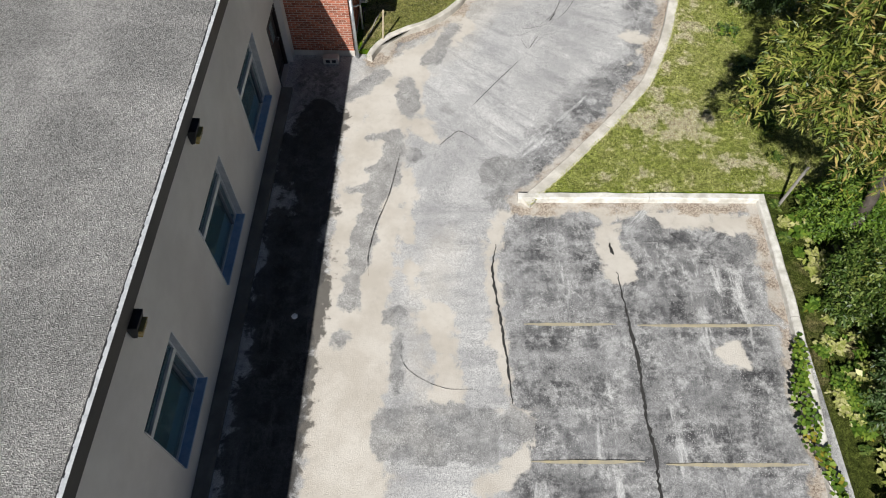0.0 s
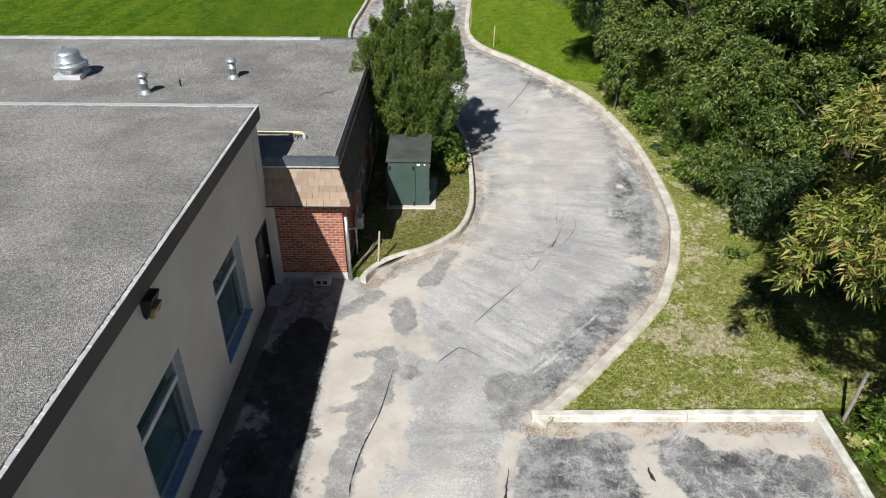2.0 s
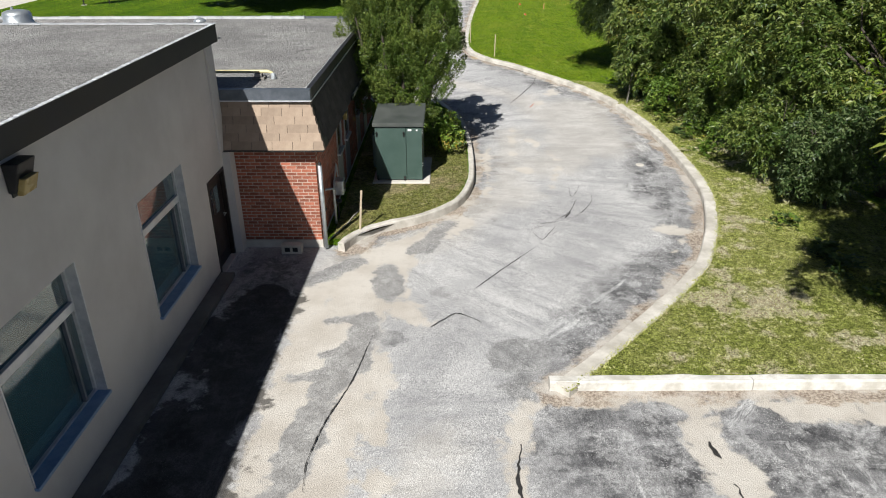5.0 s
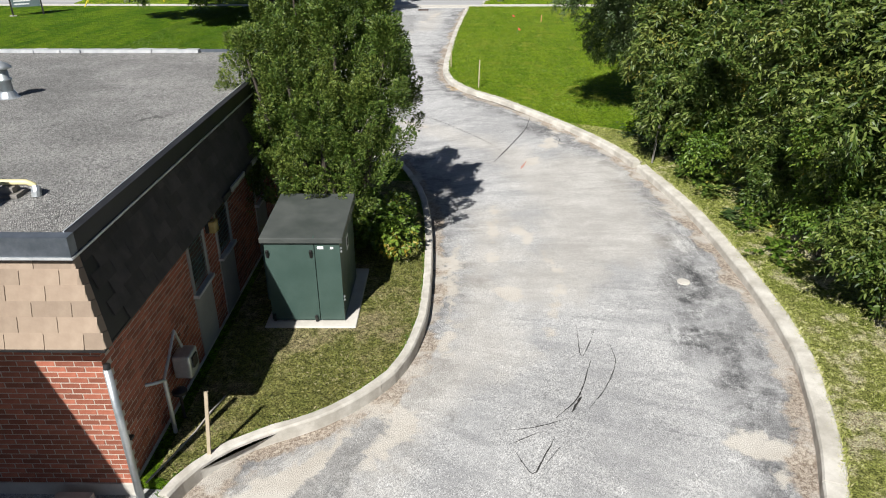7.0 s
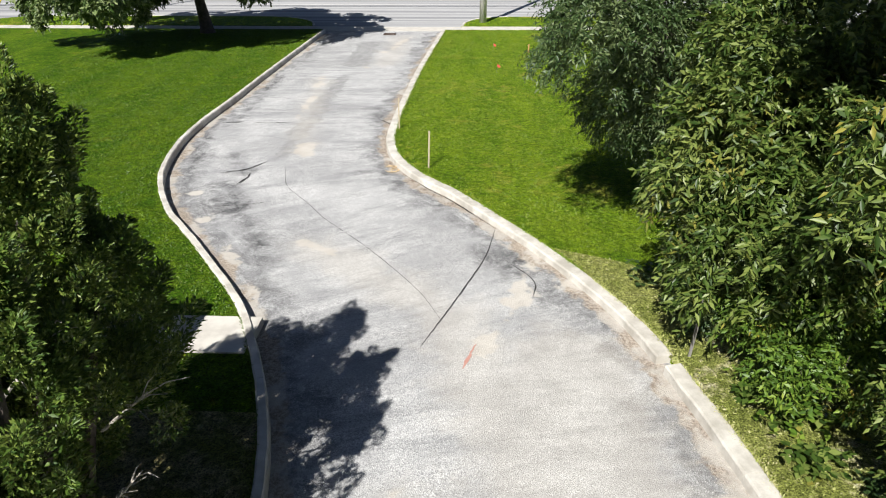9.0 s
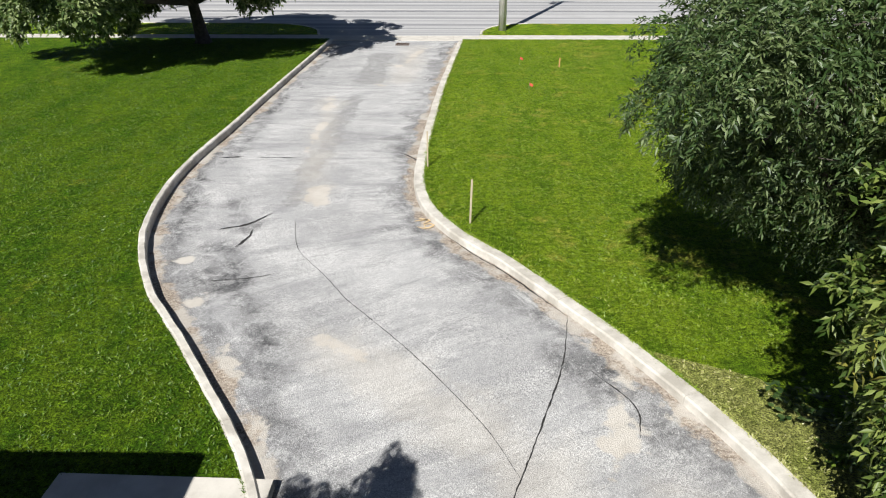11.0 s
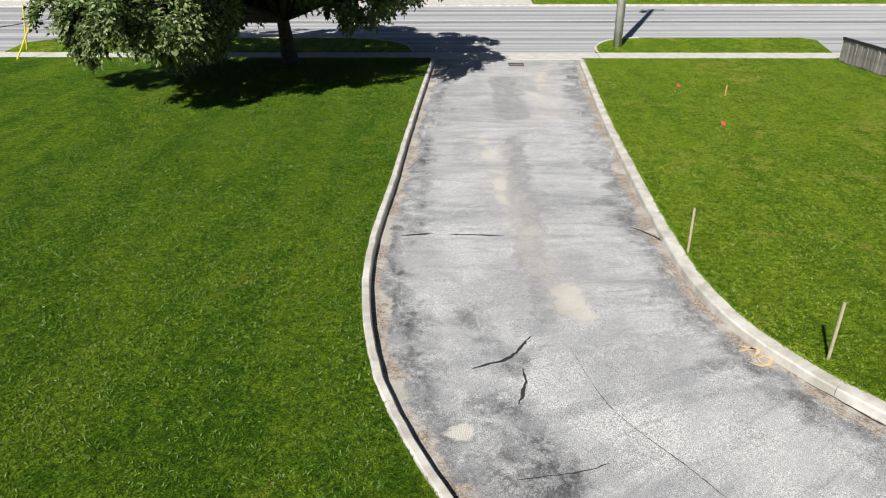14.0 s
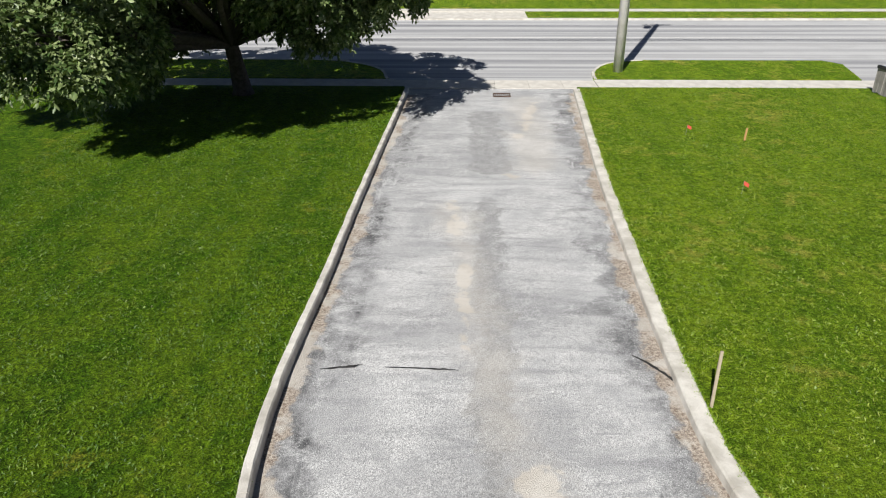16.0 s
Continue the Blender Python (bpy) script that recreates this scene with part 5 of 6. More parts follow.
def conifer(at, spires, n, seed):
    """An old yew: several spires of dense, upward-pointing boughs with shade between them."""
    rs = np.random.RandomState(seed)
    t = thing("yew", pose(*at), "large dense dark green yew with pointed tops", "evergreen")
    for x, y, h, r in spires:
        part("trunk", tube(bmesh.new(), [(x * 0.2, y * 0.2, -0.1), (x * 0.6, y * 0.6, h * 0.3), (x, y, h * 0.9)], [0.12, 0.08, 0.015], 7), M_BARK, t)
    L = Leaves()
    w = np.array([h * r for _, _, h, r in spires])
    for (x, y, h, r), k in zip(spires, (w / w.sum() * n).astype(int)):
        m = max(24, k // 270)
        low = 0.5 if x > 0.7 else 0.27
        tt = np.concatenate([rs.uniform(low, 0.97, m - 5) ** 0.9, (0.93, 0.95, 0.97, 0.98, 0.99)])
        prof = r * np.where(tt < 0.45, 0.72 + 0.28 * tt / 0.45, np.clip(1 - ((tt - 0.45) / 0.57) ** 2.2, 0.02, 1))
        a = rs.uniform(0, 2 * np.pi, m)
        rr = prof * rs.uniform(0.5, 1.06, m) - 0.08
        foot = np.stack([x + rr * np.cos(a), y + rr * np.sin(a), h * tt - 0.18], 1)
        axis = unit(np.stack([np.cos(a), np.sin(a), 0.55 + 1.9 * tt ** 2 + rs.uniform(-0.3, 0.5, m)], 1))
        length, thick = rs.uniform(0.34, 0.62, m), rs.uniform(0.09, 0.165, m)
        u = unit(np.cross(axis, rs.normal(0, 1, (m, 3))))
        v = np.cross(axis, u)
        which = rs.choice(m, k, p=length * thick / (length * thick).sum())
        s, b = rs.uniform(0, 1, k) ** 0.8, rs.uniform(0, 2 * np.pi, k)
        fan = 1 + 0.4 * np.sin(3 * b + which)
        rad = thick[which] * fan * np.sqrt(np.clip(1.02 - s ** 1.8, 0.0, 1)) * np.sqrt(rs.uniform(0.35, 1, k))
        ring = u[which] * np.cos(b)[:, None] + v[which] * np.sin(b)[:, None]
        c = foot[which] + axis[which] * (length[which] * s)[:, None] + ring * rad[:, None]
        way = unit(axis[which] * 0.8 + ring * 0.75 + rs.normal(0, 0.35, (k, 3)) + np.array((0, 0, 0.25)))
        sd = unit(np.cross(way, rs.normal(0, 1, (k, 3))))
        L.add(c, way, sd, rs.uniform(0.045, 0.085, k), rs.uniform(0.016, 0.028, k))
    crown = new("crown", L.mesh("crown", M_LEAF_C))
    crown.parent = t
    rr = random.Random(seed)
    for b in ((1.15, -0.5, 3.4), (1.35, -0.2, 1.9), (0.9, -1.0, 2.7), (1.4, 0.3, 2.5)):
        tw, p = bmesh.new(), Vector(b)
        q = p + Vector((rr.uniform(0.2, 0.5), rr.uniform(-0.4, 0.1), rr.uniform(0.3, 0.7)))
        tube(tw, [p - (q - p) * 0.5, p.lerp(q, 0.5) + Vector((0.05, 0, 0.04)), q], [0.018, 0.011, 0.003], 6)
        branch = part("dead_branch", tw, M_TWIG, t, "bare pale dead branch")
        for _ in range(9):
            s = p.lerp(q, rr.uniform(0.1, 0.95))
            e = s + Vector((rr.uniform(0, 0.35), rr.uniform(-0.25, 0.2), rr.uniform(-0.05, 0.3)))
            part("twig", tube(bmesh.new(), [s, s.lerp(e, 0.5) + Vector((0, 0.02, 0.03)), e], [0.007, 0.005, 0.002], 5), M_TWIG, branch)
    return t


YEW_SPIRES = [(-0.4, 0.2, 5.6, 0.68), (0.4, 0.5, 5.75, 0.66), (-1.05, 0.3, 4.7, 0.66), (1.2, 0.1, 5.05, 0.62), (0.45, -0.55, 5.15, 0.66), (-0.5, 1.1, 5.0, 0.68), (0.55, 1.35, 5.1, 0.68),
              (-0.5, -0.75, 4.5, 0.72), (1.35, -0.75, 4.5, 0.6), (-1.2, -0.5, 4.3, 0.7), (0.15, -1.15, 3.6, 0.8), (1.3, 0.8, 4.2, 0.6), (0.85, -1.15, 3.5, 0.62), (-1.2, 0.9, 3.9, 0.6), (0.0, 0.2, 4.4, 1.0)]
conifer((-1.05, 22.4, LAWN_L), YEW_SPIRES, 270000, 500)

# ---------------------------------------------------------------- poles, stakes, sign, fence


def utility_pole(x, y, h, r):
    p = thing("utility_pole", pose(x, y, 0.08), "pale weathered wooden utility pole on the boulevard", "utility pole", "utility poles")
    part("shaft", tube(bmesh.new(), [(0, 0, -0.1), (0, 0, h * 0.5), (0, 0, h)], [r, r * 0.9, r * 0.75], 14), M_POLE, p, smooth=True)
    return p


p = utility_pole(6.0, 65.0, 16.3, 0.23)
part("crossarm", boxes((-0.9, 0.9, -0.07, 0.07, 15.9, 16.06)), M_POLE, p)
for x in (-0.75, -0.35, 0.35, 0.75):
    part("insulator", lathe(bmesh.new(), [(0.03, 0), (0.08, 0.04), (0.06, 0.16), (0.09, 0.2), (0.03, 0.3)], (x, 0, 16.06), 10), M_GALV, p)
part("transformer_can", lathe(bmesh.new(), [(0.2, 0), (0.24, 0.05), (0.24, 0.75), (0.1, 0.85)], (-0.5, 0, 14.6), 14), M_GALV, p)
p2 = utility_pole(-22.6, 65.2, 16.0, 0.21)
part("cable_guard", tube(bmesh.new(), [(0.22, 0, 0), (0.22, 0, 1.6)], 0.07, 8), M_DARK, p2)
utility_pole(-34.5, 67.5, 15.5, 0.2)
for i, (y, z) in enumerate(((65.25, 9.7), (65.3, 10.1), (65.1, 16.3))):
    c = thing('overhead_cable', pose(0, 0, 0), 'black overhead cable between utility poles', 'cable', 'overhead cables')
    part('cable', tube(bmesh.new(), [(-60, y + 2.3, z - 0.5), (-22.5, y + 0.9, z), (-8, y + 0.3, z - 0.35), (6.15, y - 0.2, z), (30, y - 1.0, z - 0.5), (60, y - 2.2, z)], 0.025 + 0.015 * (i < 2), 6), M_DARK, c)
for x, y, tx, ty in ((-25.6, 65.3, -25.2, 65.3), (-24.5, 62.3, -24.0, 64.4), (-19.8, 65.4, -20.6, 65.2)):
    g = thing("guy_marker", pose(x, y, 0.08), "yellow plastic guy wire marker", "marker", "guy wire markers")
    part("sleeve", tube(bmesh.new(), [(0, 0, 0), (tx - x, ty - y, 2.3)], 0.04, 8), M_YELLOW, g)


def stake(x, y, h, lean=(0.0, 0.0), material=M_STAKE, w=0.022, label="pale wooden survey stake in the grass"):
    s = thing("survey_stake", pose(x, y, LAWN_Z), label, "stake", "survey stakes")
    bm = bmesh.new()
    vs = box(bm, -w, w, -w * 0.6, w * 0.6, -0.06, h)
    for v in vs:
        if v.co.z > 0:
            v.co += Vector((lean[0], lean[1], 0))
    part("post", bm, material, s)


stake(1.82, 40.35, 1.02, (0.0, 0.02))
stake(2.84, 36.4, 1.06, (0.03, 0.03))
stake(-1.72, 15.75, 1.0, (0.08, 0.1))
stake(7.15, 27.2, 1.1, (0.1, 0.05), M_WOOD)
stake(7.67, 54.0, 0.42, (0.02, 0.0), M_WOOD_NEW, 0.03, "short orange-topped wooden survey stake")
stake(8.0, 9.9, 1.1, (0.35, 0.3), M_WOOD, 0.03, "leaning grey stick among weeds")

for x, y in ((5.92, 54.6), (5.71, 49.2)):
    fl = thing("marker_flag", pose(x, y, LAWN_Z), "small red marker flag in the lawn", "flag", "marker flags")
    part("wire", tube(bmesh.new(), [(0, 0, -0.05), (0.02, 0, 0.38)], 0.004, 5), M_GALV, fl)
    bm = bmesh.new()
    box(bm, 0.02, 0.15, -0.003, 0.003, 0.27, 0.38)
    for v in bm.verts:
        v.co.y += 0.03 * math.sin(v.co.x * 30)
        v.co.z -= v.co.x * 0.5
    part("flag", bm, M_FLAG, fl)
sign = thing("lawn_sign", pose(-26.3, 58.0, LAWN_Z, 0, 0, 28), "dark two-panel lawn sign on posts", "sign")
part("post", boxes((-0.95, -0.85, -0.05, 0.05, -0.1, 2.2)), M_DARK, sign)
part("post", boxes((0.85, 0.95, -0.05, 0.05, -0.1, 2.2)), M_DARK, sign)
low = part("panel", bevelled(boxes((-0.84, 0.84, -0.06, 0.06, 0.55, 1.75)), 0.01), M_SIGN, sign)
part("panel", bevelled(boxes((-0.95, 0.95, -0.06, 0.06, 1.82, 2.75)), 0.01), M_SIGN_TOP, sign, "pale upper panel")
for i in range(5):
    part("text_bar", boxes((-0.7, 0.2 + 0.1 * (i % 3), -0.066, -0.061, 0.7 + i * 0.2, 0.78 + i * 0.2)), M_PAPER, low)
part("base", boxes((-1.1, -0.7, -0.2, 0.2, -0.1, 0.03)), M_CONCRETE, sign)

fence = thing("board_fence", pose(15.55, 60.6, LAWN_Z, 0, 0, 183.5), "weathered grey board fence with lattice top", "fence", kind="structure")
FLOW = 5.6
board_lo = finish("board", boxes((-0.01, 0.01, 0.004, 0.136, 0.03, 1.0)), M_WOOD)
board_hi = finish("board", boxes((-0.01, 0.01, 0.004, 0.136, 0.03, 1.5)), M_WOOD)
board_new = finish("board", boxes((-0.01, 0.01, 0.004, 0.136, 0.03, 1.5)), M_WOOD_NEW)
rf = random.Random(8)
for i in range(180):
    y = i * 0.14
    b = new("board", board_lo if y < FLOW else (board_new if i in (44, 46) else board_hi))
    b.parent = fence
    b.matrix_basis = pose(0.012 * (i % 2), y, rf.uniform(-0.03, 0.03), rf.uniform(-0.6, 0.6), rf.uniform(-1, 1), 0)
for i in range(11):
    y = i * 2.3
    part("post", boxes((-0.13, -0.025, y, y + 0.1, -0.1, 1.1 if y < FLOW else 2.0)), M_WOOD, fence)
part("rail", boxes((-0.06, 0.05, 0, FLOW - 0.05, 1.0, 1.12)), M_DARK, fence)
part("rail", boxes((-0.06, 0.05, FLOW, 25.2, 1.5, 1.56)), M_WOOD, fence)
part("rail", boxes((-0.06, 0.05, FLOW, 25.2, 1.9, 1.97)), M_WOOD, fence)
bm = bmesh.new()
for i in range(150):
    y = FLOW + i * 0.13
    for s in (1, -1):
        box(bm, -0.008, 0.008, -0.012, 0.012, -0.27, 0.27, pose(0.02 * s, y, 1.73, 45 * s, 0, 0))
part("lattice", bm, M_WOOD, fence, "grey diagonal lattice")

# ---------------------------------------------------------------- weeds and grass blades


def weed(x, y, h, n, material, seed, size=0.2, name="weed", label="broad-leaved weed beside the kerb"):
    rs = np.random.RandomState(seed)
    t = thing(name, pose(x, y, LAWN_Z), label, "weed", "weeds beside the kerb")
    L = Leaves()
    k = n
    c = np.stack([rs.normal(0, h * 0.45, k), rs.normal(0, h * 0.45, k), rs.uniform(0.02, h, k)], 1)
    for j in range(4):
        a = rs.uniform(0, 2 * np.pi, k)
        way = unit(np.stack([np.cos(a), np.sin(a), rs.uniform(-0.1, 0.5, k)], 1))
        L.add(c, way, unit(np.cross(way, np.array((0, 0, 1.0)) + rs.normal(0, 0.2, (k, 3)))), rs.uniform(0.6, 1.3, k) * size, rs.uniform(0.5, 0.7, k) * size, 0.1)
    ob = new("leaves", L.mesh("leaves", material))
    ob.parent = t
    top = c[c[:, 2].argmax()]
    part("stem", tube(bmesh.new(), [(0, 0, -0.03), (top[0] * 0.4, top[1] * 0.4, top[2] * 0.5), tuple(top)], [0.010, 0.008, 0.004], 5), M_LEAF_S, t)


rw = random.Random(21)
for i in range(110):
    y = rw.uniform(0.5, 10.0)
    x = 7.95 + rw.random() ** 0.8 * 2.4 + max(0, 0.3 - 0.1 * abs(y - 6))
    weed(x, y, rw.uniform(0.12, 0.3) + 0.25 * (x - 7.9) * rw.random(), rw.randint(14, 60), rw.choice((M_LEAF_S, M_LEAF_A, M_BLADE_DRY, M_LEAF_S)), 700 + i, rw.uniform(0.09, 0.24))
for i in range(70):
    weed(7.88 + 0.9 * rw.random(), rw.uniform(0.3, 10.0), rw.uniform(0.08, 0.2), rw.randint(20, 46), rw.choice((M_LEAF_S, M_BLADE_DRY, M_LEAF_A)), 900 + i, rw.uniform(0.06, 0.13))
for i in range(26):
    y = rw.uniform(11.0, 30.0)
    weed(8.1 + rw.uniform(-0.2, 0.5) - max(0, y - 24) * 0.13, y, rw.uniform(0.15, 0.5), rw.randint(14, 40), rw.choice((M_LEAF_S, M_LEAF_A, M_LEAF_G)), 800 + i, rw.uniform(0.08, 0.18))
vine = thing("creeping_vine", pose(7.35, 4.6, 0.17), "green vine creeping over the kerb onto the asphalt", "vine")
rs = np.random.RandomState(77)
L = Leaves()
s = rs.uniform(0, 1, 420)
c = np.stack([-0.55 * np.sin(s * 3.1) * rs.uniform(0.2, 1.0, 420) + 0.15, 1.75 - 3.4 * s + rs.normal(0, 0.1, 420), rs.uniform(-0.02, 0.16, 420)], 1)
a = rs.uniform(0, 2 * np.pi, 420)
way = unit(np.stack([np.cos(a), np.sin(a), rs.uniform(-0.2, 0.4, 420)], 1))
L.add(c, way, unit(np.cross(way, np.array((0, 0, 1.0)) + rs.normal(0, 0.2, (420, 3)))), rs.uniform(0.08, 0.15, 420), rs.uniform(0.07, 0.12, 420), 0.1)
ob = new("leaves", L.mesh("leaves", M_LEAF_S))
ob.parent = vine
part("stem", tube(bmesh.new(), [(0.2, 1.8, -0.02), (-0.1, 0.8, 0.0), (-0.3, -0.2, -0.02), (-0.1, -1.2, 0.0), (0.1, -1.7, -0.05)], 0.008, 5), M_BARK, vine)


def inside(points, outline):
    x, y = points[:, 0], points[:, 1]
    ok = np.zeros(len(points), bool)
    o = np.array([(p[0], p[1]) for p in outline])
    for (x0, y0), (x1, y1) in zip(o, np.roll(o, -1, axis=0)):
        hit = (y0 > y) != (y1 > y)
        ok ^= hit & (x < (x1 - x0) * (y - y0) / (y1 - y0 if y1 != y0 else 1e-9) + x0)
    return ok


def grass(name, outline, bounds, n, material, label, seed, length=0.07, avoid=(), level=LAWN_Z):
    """Tufts of short blades over a lawn, thicker in clumps."""
    rs = np.random.RandomState(seed)
    x0, x1, y0, y1 = bounds
    p = np.stack([rs.uniform(x0, x1, n), rs.uniform(y0, y1, n)], 1)
    p = p[inside(p, outline)]
    for other in avoid:
        p = p[~inside(p, other)]
    thick = np.sin(p[:, 0] * 2.1 + np.sin(p[:, 1] * 1.3) * 2) * np.sin(p[:, 1] * 1.7 + np.sin(p[:, 0] * 0.9) * 2)
    p = p[rs.uniform(-1.6, 1.0, len(p)) < thick]
    L = Leaves()
    for j in range(3):
        q = np.column_stack([p + rs.normal(0, 0.02, p.shape), np.full(len(p), level)])
        a = rs.uniform(0, 2 * np.pi, len(p))
        way = unit(np.stack([np.cos(a), np.sin(a), rs.uniform(0.35, 1.6, len(p))], 1))
        L.add(q, way, unit(np.cross(way, rs.normal(0, 1, (len(p), 3)))), rs.uniform(0.6, 1.4, len(p)) * length, rs.uniform(0.010, 0.022, len(p)), 0.1)
    return tagged(new(name, L.mesh(name, material)), label, "grass", kind="stuff")


grass("grass", lawn_left, (-15, 2, 26, 62), 130000, M_BLADE, "short green grass blades of the lawn", 31, avoid=([(-2.9, 27.3), (0.3, 27.3), (0.3, 28.5), (-2.9, 28.5)],), level=LAWN_L)
grass("grass", lawn_right, (1, 15, 31, 61.5), 80000, M_BLADE_BRIGHT, "short bright green grass blades of the lawn", 32)
grass("grass", corner, (2, 11, 10.3, 31), 22000, M_BLADE_DRY, "dry sparse grass blades near the trees", 33, 0.06)
grass("grass", island, (-2.3, 1.2, 15.4, 26), 6000, M_BLADE_THIN, "sparse grass blades round the transformer", 34, 0.06, avoid=([(-1.8, 18.7), (-0.1, 18.7), (-0.1, 21), (-1.8, 21)],), level=LAWN_L)



def fringe(line, side, n, material, level, label, seed):
    """Grass that hangs over the back of a kerb."""
    rs = np.random.RandomState(seed)
    pts = np.array([(q.x, q.y) for q in line])
    i = rs.randint(0, len(pts) - 1, n)
    f = rs.uniform(0, 1, (n, 1))
    d = unit(pts[i + 1] - pts[i])
    nrm = np.stack([d[:, 1], -d[:, 0]], 1) * side
    clump = 0.5 + 0.5 * np.sin(i * 0.9) * np.sin(i * 0.37 + 1)
    p = pts[i] * (1 - f) + pts[i + 1] * f + nrm * rs.uniform(-0.035, 0.06, (n, 1)) * (0.4 + clump[:, None])
    L = Leaves()
    for j in range(3):
        a = rs.uniform(0, 2 * np.pi, n)
        way = unit(np.stack([np.cos(a) - nrm[:, 0] * 0.6, np.sin(a) - nrm[:, 1] * 0.6, rs.uniform(0.3, 1.2, n)], 1))
        L.add(np.column_stack([p, np.full(n, level)]), way, unit(np.cross(way, rs.normal(0, 1, (n, 3)))), rs.uniform(0.05, 0.12, n), rs.uniform(0.012, 0.024, n), 0.1)
    return tagged(new("grass_fringe", L.mesh("grass_fringe", material)), label, "grass", kind="stuff")


fringe(back_l, -1, 9000, M_BLADE, LAWN_L, "grass hanging over the back of the kerb", 41)
fringe([q for q in back_r if q.y > 30], 1, 6000, M_BLADE_BRIGHT, LAWN_Z, "bright grass hanging over the back of the kerb", 42)
fringe([q for q in back_r if q.y <= 30], 1, 4000, M_BLADE_DRY, LAWN_Z, "dry grass hanging over the back of the kerb", 43)

# ---------------------------------------------------------------- cracks, lines and marks on the asphalt


def strip(name, points, width, material, label, category, seed=0, z=0.004, rag=0.5, step=0.08):
    """A ragged narrow strip lying on the asphalt."""
    rs = random.Random(seed)
    line = spline(points, step)
    bm = bmesh.new()
    prev = None
    for i, q in enumerate(line):
        d = (line[min(i + 1, len(line) - 1)] - line[max(i - 1, 0)]).normalized()
        nrm = Vector((d.y, -d.x, 0))
        ends = min(1.0, 0.3 + 3.0 * min(i, len(line) - 1 - i) / len(line))
        o = nrm * rs.uniform(-1, 1) * width * rag * 0.7
        w = width * 0.5 * ends * rs.uniform(1 - rag, 1 + rag)
        cur = [bm.verts.new(q + o + nrm * s * w + Vector((0, 0, z))) for s in (1, -1)]
        if prev:
            bm.faces.new((prev[0], prev[1], cur[1], cur[0]))
        prev = cur
    return tagged(part(name, bm, material), label, category, kind="structure")


CRACKS = [([(1.24, 8.90), (1.13, 8.16), (1.24, 7.01), (1.35, 5.95), (1.42, 5.02)], 0.05), ([(3.87, 8.93), (3.92, 8.59)], 0.07), ([(3.95, 8.13), (4.02, 7.01), (4.10, 5.95), (4.08, 4.73), (4.11, 3.72), (4.0, 1.0)], 0.062),
          ([(-1.09, 11.70), (-1.30, 10.43), (-1.59, 9.41), (-1.72, 8.62), (-1.69, 8.04)], 0.016), ([(-0.89, 6.47), (-0.85, 5.95), (-0.51, 5.60), (0.07, 5.35), (0.65, 5.32), (0.85, 5.14)], 0.008),
          ([(-0.08, 11.95), (0.20, 12.25), (0.40, 12.42), (0.65, 12.29), (0.85, 12.09)], 0.022), ([(0.76, 13.29), (1.36, 14.10), (2.16, 15.11)], 0.02), ([(3.60, 19.03), (3.52, 18.16), (3.72, 18.5), (3.90, 18.96)], 0.012), ([(3.65, 18.03), (3.29, 17.13), (2.88, 16.64)], 0.015), ([(4.05, 18.52), (4.03, 17.97), (3.74, 17.34), (3.39, 16.84)], 0.012),
          ([(2.19, 16.40), (2.57, 16.46), (2.98, 16.61)], 0.013), ([(2.17, 16.11), (2.62, 16.36)], 0.010), ([(2.81, 16.25), (2.58, 15.82), (2.42, 15.58), (2.24, 15.98)], 0.015), ([(2.84, 16.05), (2.56, 15.66)], 0.009), ([(3.33, 17.12), (3.13, 16.77)], 0.03),
          ([(-1.27, 36.98), (-1.08, 35.92), (-0.83, 35.15), (-0.16, 34.10), (0.38, 33.16), (0.88, 32.48), (1.78, 31.20), (2.73, 29.60), (3.16, 28.54)], 0.012),
          ([(-2.97, 36.37), (-2.31, 36.70), (-1.91, 37.33)], 0.05), ([(-2.14, 36.36), (-2.14, 36.01), (-2.30, 35.45)], 0.045), ([(-4.38, 41.53), (-3.66, 41.66)], 0.05), ([(-3.28, 41.59), (-2.03, 41.50)], 0.035),
          ([(4.43, 32.50), (4.22, 31.5), (3.98, 30.66), (3.5, 29.4), (3.16, 28.54), (2.83, 27.72)], 0.022), ([(-2.5, 33.9), (-1.6, 34.05), (-1.2, 34.2)], 0.02), ([(4.5, 30.9), (5.0, 30.0), (4.9, 29.3)], 0.02),
          ([(2.3, 35.95), (2.95, 34.9), (3.45, 34.2), (4.4, 32.55)], 0.03), ([(1.0, 41.9), (1.4, 41.4), (1.6, 40.9)], 0.05)]
for i, (pts, w) in enumerate(CRACKS):
    strip("crack", pts, w, M_CRACK, "dark jagged crack in the asphalt", "crack", i)
for i, (x0, x1, y) in enumerate(((1.75, 3.75, 6.82), (4.2, 7.2, 6.79), (1.7, 3.9, 3.86), (4.3, 7.05, 3.80), (1.7, 7.0, 0.85))):
    strip("bay_line", [(x0, y), ((x0 + x1) / 2, y - 0.01), (x1, y)], 0.075, M_LINE, "worn yellow parking bay line", "road marking", 40 + i, 0.003, 0.12, 0.15)
for i, pts in enumerate(([(1.55, 36.79), (1.86, 36.90), (1.92, 36.86), (1.74, 36.64)], [(1.64, 36.97), (1.87, 36.86)], [(1.62, 36.50), (1.77, 36.38), (1.91, 36.42), (2.00, 36.57), (1.92, 36.66), (1.79, 36.59), (1.79, 36.44)])):
    strip("spray_mark", pts, 0.06, M_SPRAY, "orange sprayed survey mark on asphalt", "paint mark", 60 + i, 0.006, 0.25)
strip("spray_mark", [(3.52, 27.05), (3.65, 27.5), (3.75, 27.75)], 0.05, M_RED, "faint red sprayed mark on asphalt", "paint mark", 66, 0.006, 0.5)
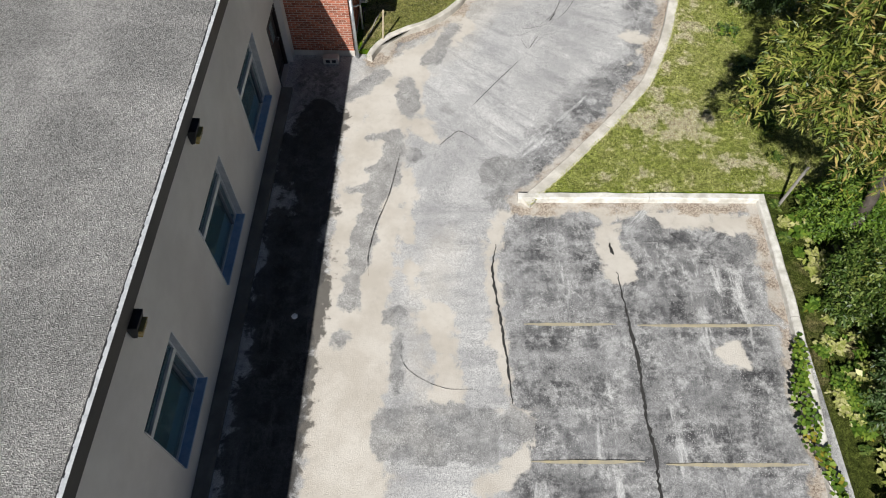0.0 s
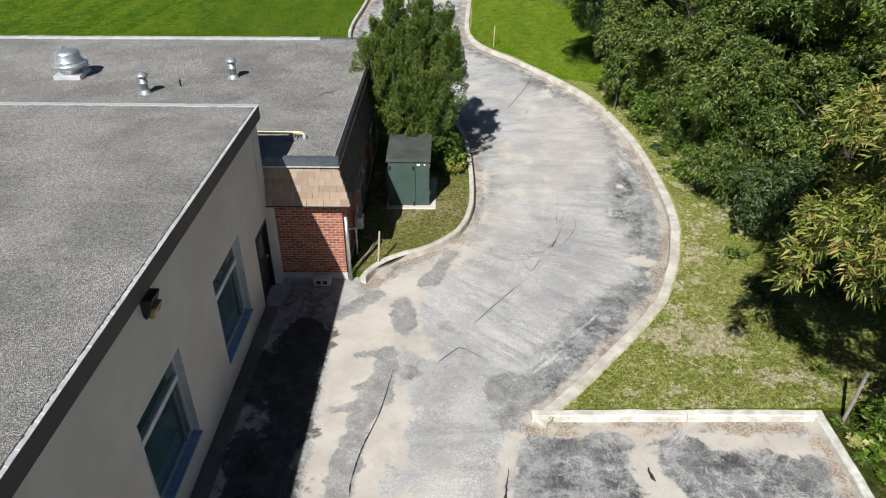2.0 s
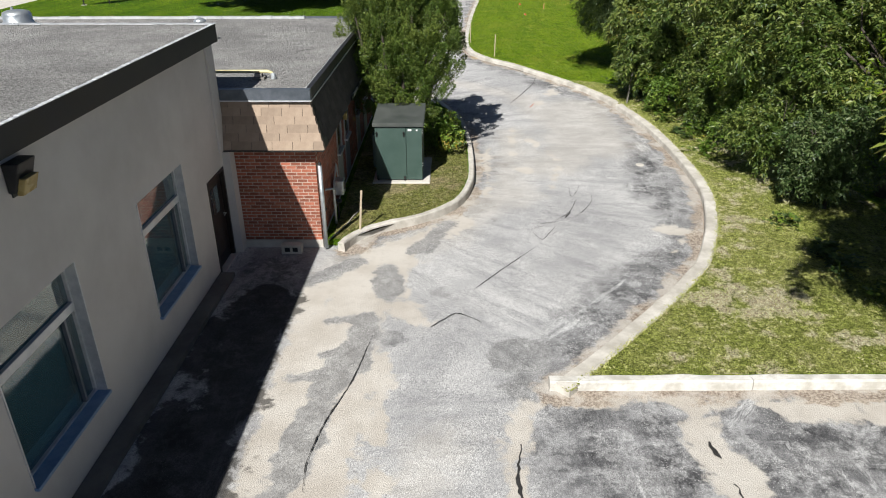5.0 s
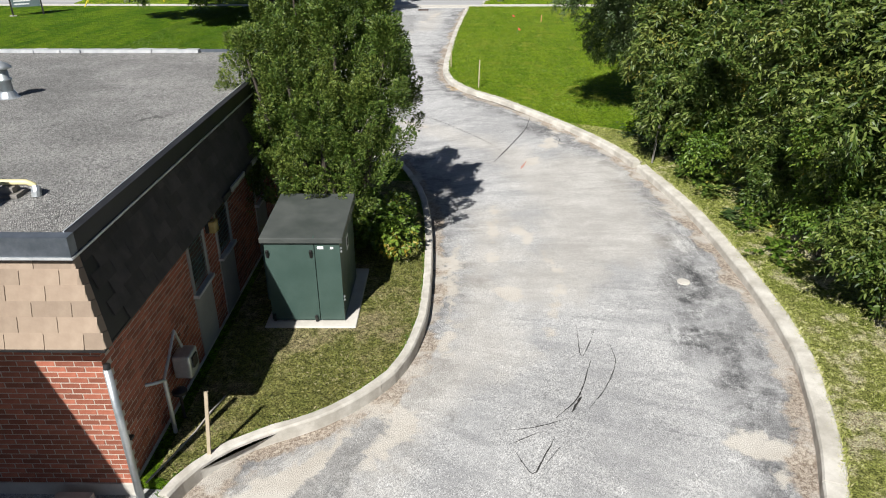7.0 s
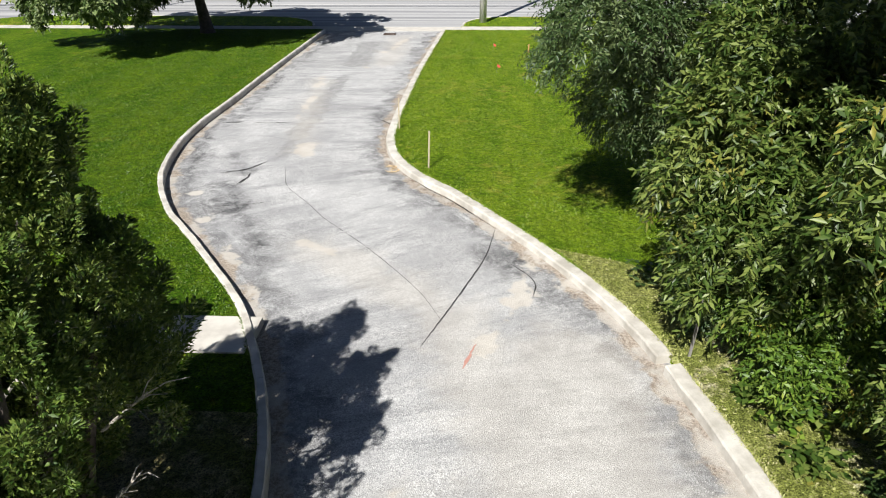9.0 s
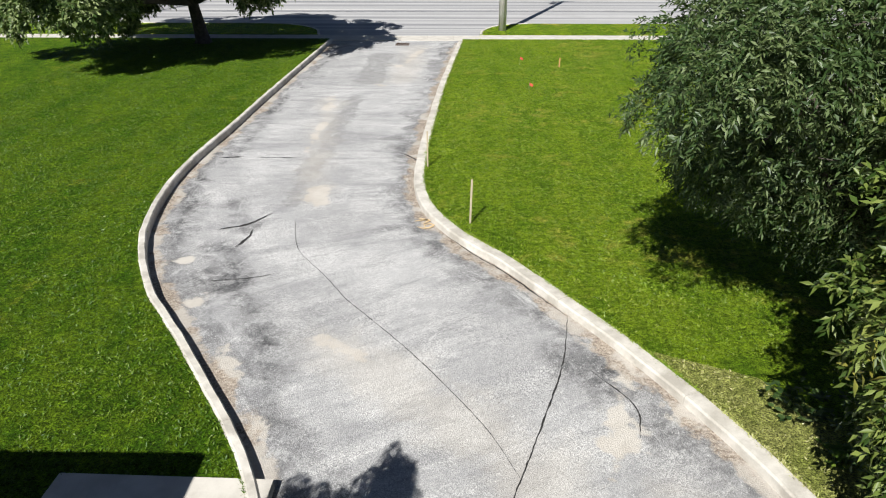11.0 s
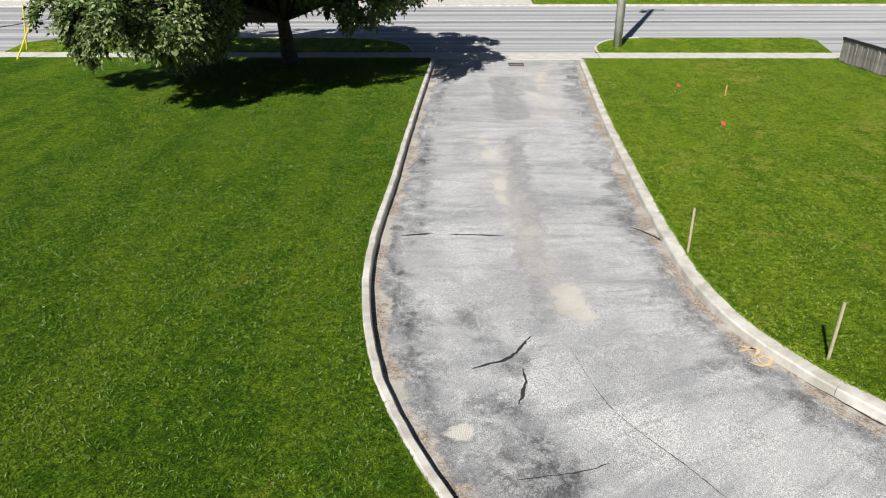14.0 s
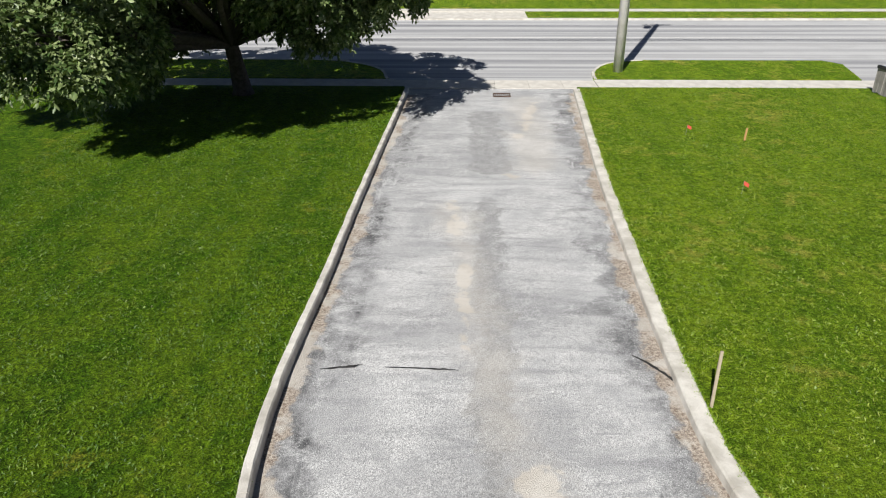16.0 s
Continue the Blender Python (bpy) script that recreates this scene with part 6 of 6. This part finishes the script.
scrap = thing("paper_scrap", pose(-3.23, 7.0, 0.0, 0, 0, 20), "crumpled white paper on the asphalt", "litter")
bm = bmesh.new()
bmesh.ops.create_icosphere(bm, subdivisions=2, radius=0.07)
for v in bm.verts:
    v.co *= 1 + 0.35 * noise.noise(v.co * 30)
    v.co.z = v.co.z * 0.45 + 0.03
part("sheet", bm, M_PAPER, scrap)
lid = thing("manhole_cover", pose(5.95, 20.6, -0.004), "small round iron cover in asphalt", "cover")
part("disc", lathe(bmesh.new(), [(0.12, -0.01), (0.12, 0.012), (0.10, 0.015), (0.01, 0.015)], sides=20), M_CONCRETE, lid)

# ---------------------------------------------------------------- bricks and shingles
BL, BH, MJ = 0.200, 0.0605, 0.0145
brick_mesh = finish("brick", boxes((0, BL, 0, 0.1, 0, BH)), M_BRICK)
half_mesh = finish("brick", boxes((0, BL * 0.5 - 0.005, 0, 0.1, 0, BH)), M_BRICK)
rb = random.Random(3)
rows = int((BRICK_TOP + 0.1 - 0.17) / (BH + MJ))
for r in range(rows):
    z = 0.172 + r * (BH + MJ)
    x = 0.0
    first = r % 2
    while x > W_LEFT + 0.1:
        mesh, n = (half_mesh, BL * 0.5 - 0.005) if first else (brick_mesh, BL)
        first = False
        b = new("brick", mesh)
        b.parent = brick_house
        b.matrix_basis = pose(x - n, rb.uniform(-0.003, 0.002), z)
        x -= n + MJ
bm_rows = []
faces = []
for r in range(rows):
    z = 0.172 + r * (BH + MJ)
    y = 0.102 if r % 2 else 0.102 + BL * 0.5
    while y < DEPTH - BL:
        x1 = rb.uniform(-0.002, 0.003)
        i = len(bm_rows)
        bm_rows += [(x, yy, zz) for zz in (z, z + BH) for yy in (y, y + BL) for x in (-0.1, x1)]
        faces += [[i + q for q in f] for f in ((0, 2, 3, 1), (4, 5, 7, 6), (0, 1, 5, 4), (2, 6, 7, 3), (1, 3, 7, 5))]
        y += BL + MJ
side = new("brick_rows", flat_mesh("brick_rows", bm_rows, faces, M_BRICK_FAR))
side.parent = brick_house
side["kind"] = "stuff"

slope = Vector((0, LO - HI, Z1 - Z0))
length = slope.length
tilt = math.degrees(math.atan2(LO - HI, Z1 - Z0))
SH_ROWS, SH_W = 6, 0.42
exposure_h = length / SH_ROWS
tab = finish("shingle", boxes((0.004, SH_W - 0.004, -0.014, 0.0, -0.012, exposure_h * 1.04)), M_SHINGLE)
for r in range(SH_ROWS):
    edge = LO - (LO - HI) * r / SH_ROWS
    x = edge - SH_W - (0.0 if r % 2 else SH_W * 0.5)
    base = Vector((0, -LO - 0.036, Z0)) + slope * (r / SH_ROWS)
    while x > W_LEFT - 0.35:
        b = new("shingle", tab)
        b.parent = brick_house
        b.matrix_basis = pose(x, base.y - 0.002 * (r % 2), base.z, -tilt + 1.2, 0, rb.uniform(-0.3, 0.3))
        x -= SH_W
    # cut tab next to the hip
    if r % 2 == 0:
        b = part("shingle", boxes((0.004, SH_W * 0.5 - 0.004, -0.014, 0.0, -0.012, exposure_h * 1.04)), M_SHINGLE, brick_house)
        b.matrix_basis = pose(edge - SH_W * 0.5, base.y, base.z, -tilt + 1.2, 0, 0)
# hip caps, and the side slope whose shade is painted into its shingles
for r in range(SH_ROWS):
    e = LO - (LO - HI) * (r + 0.1) / SH_ROWS
    z = Z0 + (Z1 - Z0) * r / SH_ROWS
    b = part("hip_shingle", bevelled(boxes((-0.11, 0.02, -0.02, 0.11, 0.0, exposure_h * 1.02)), 0.006, 1), M_SHINGLE, brick_house)
    b.matrix_basis = pose(e + 0.012, -e - 0.038, z, -tilt, -tilt, 0)
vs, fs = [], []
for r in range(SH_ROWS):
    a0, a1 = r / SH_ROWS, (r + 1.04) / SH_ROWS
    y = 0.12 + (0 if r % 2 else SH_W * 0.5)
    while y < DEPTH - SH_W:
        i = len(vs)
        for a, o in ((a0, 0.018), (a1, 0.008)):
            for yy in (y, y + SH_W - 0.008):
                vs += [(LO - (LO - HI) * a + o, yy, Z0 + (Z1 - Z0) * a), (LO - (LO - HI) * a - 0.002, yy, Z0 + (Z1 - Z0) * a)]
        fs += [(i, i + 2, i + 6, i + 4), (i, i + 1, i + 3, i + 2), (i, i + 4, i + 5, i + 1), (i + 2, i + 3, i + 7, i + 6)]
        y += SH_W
rows_ob = new("shingle_rows", flat_mesh("shingle_rows", vs, fs, M_SHINGLE_SHADED))
rows_ob.parent = brick_house
rows_ob["kind"] = "stuff"
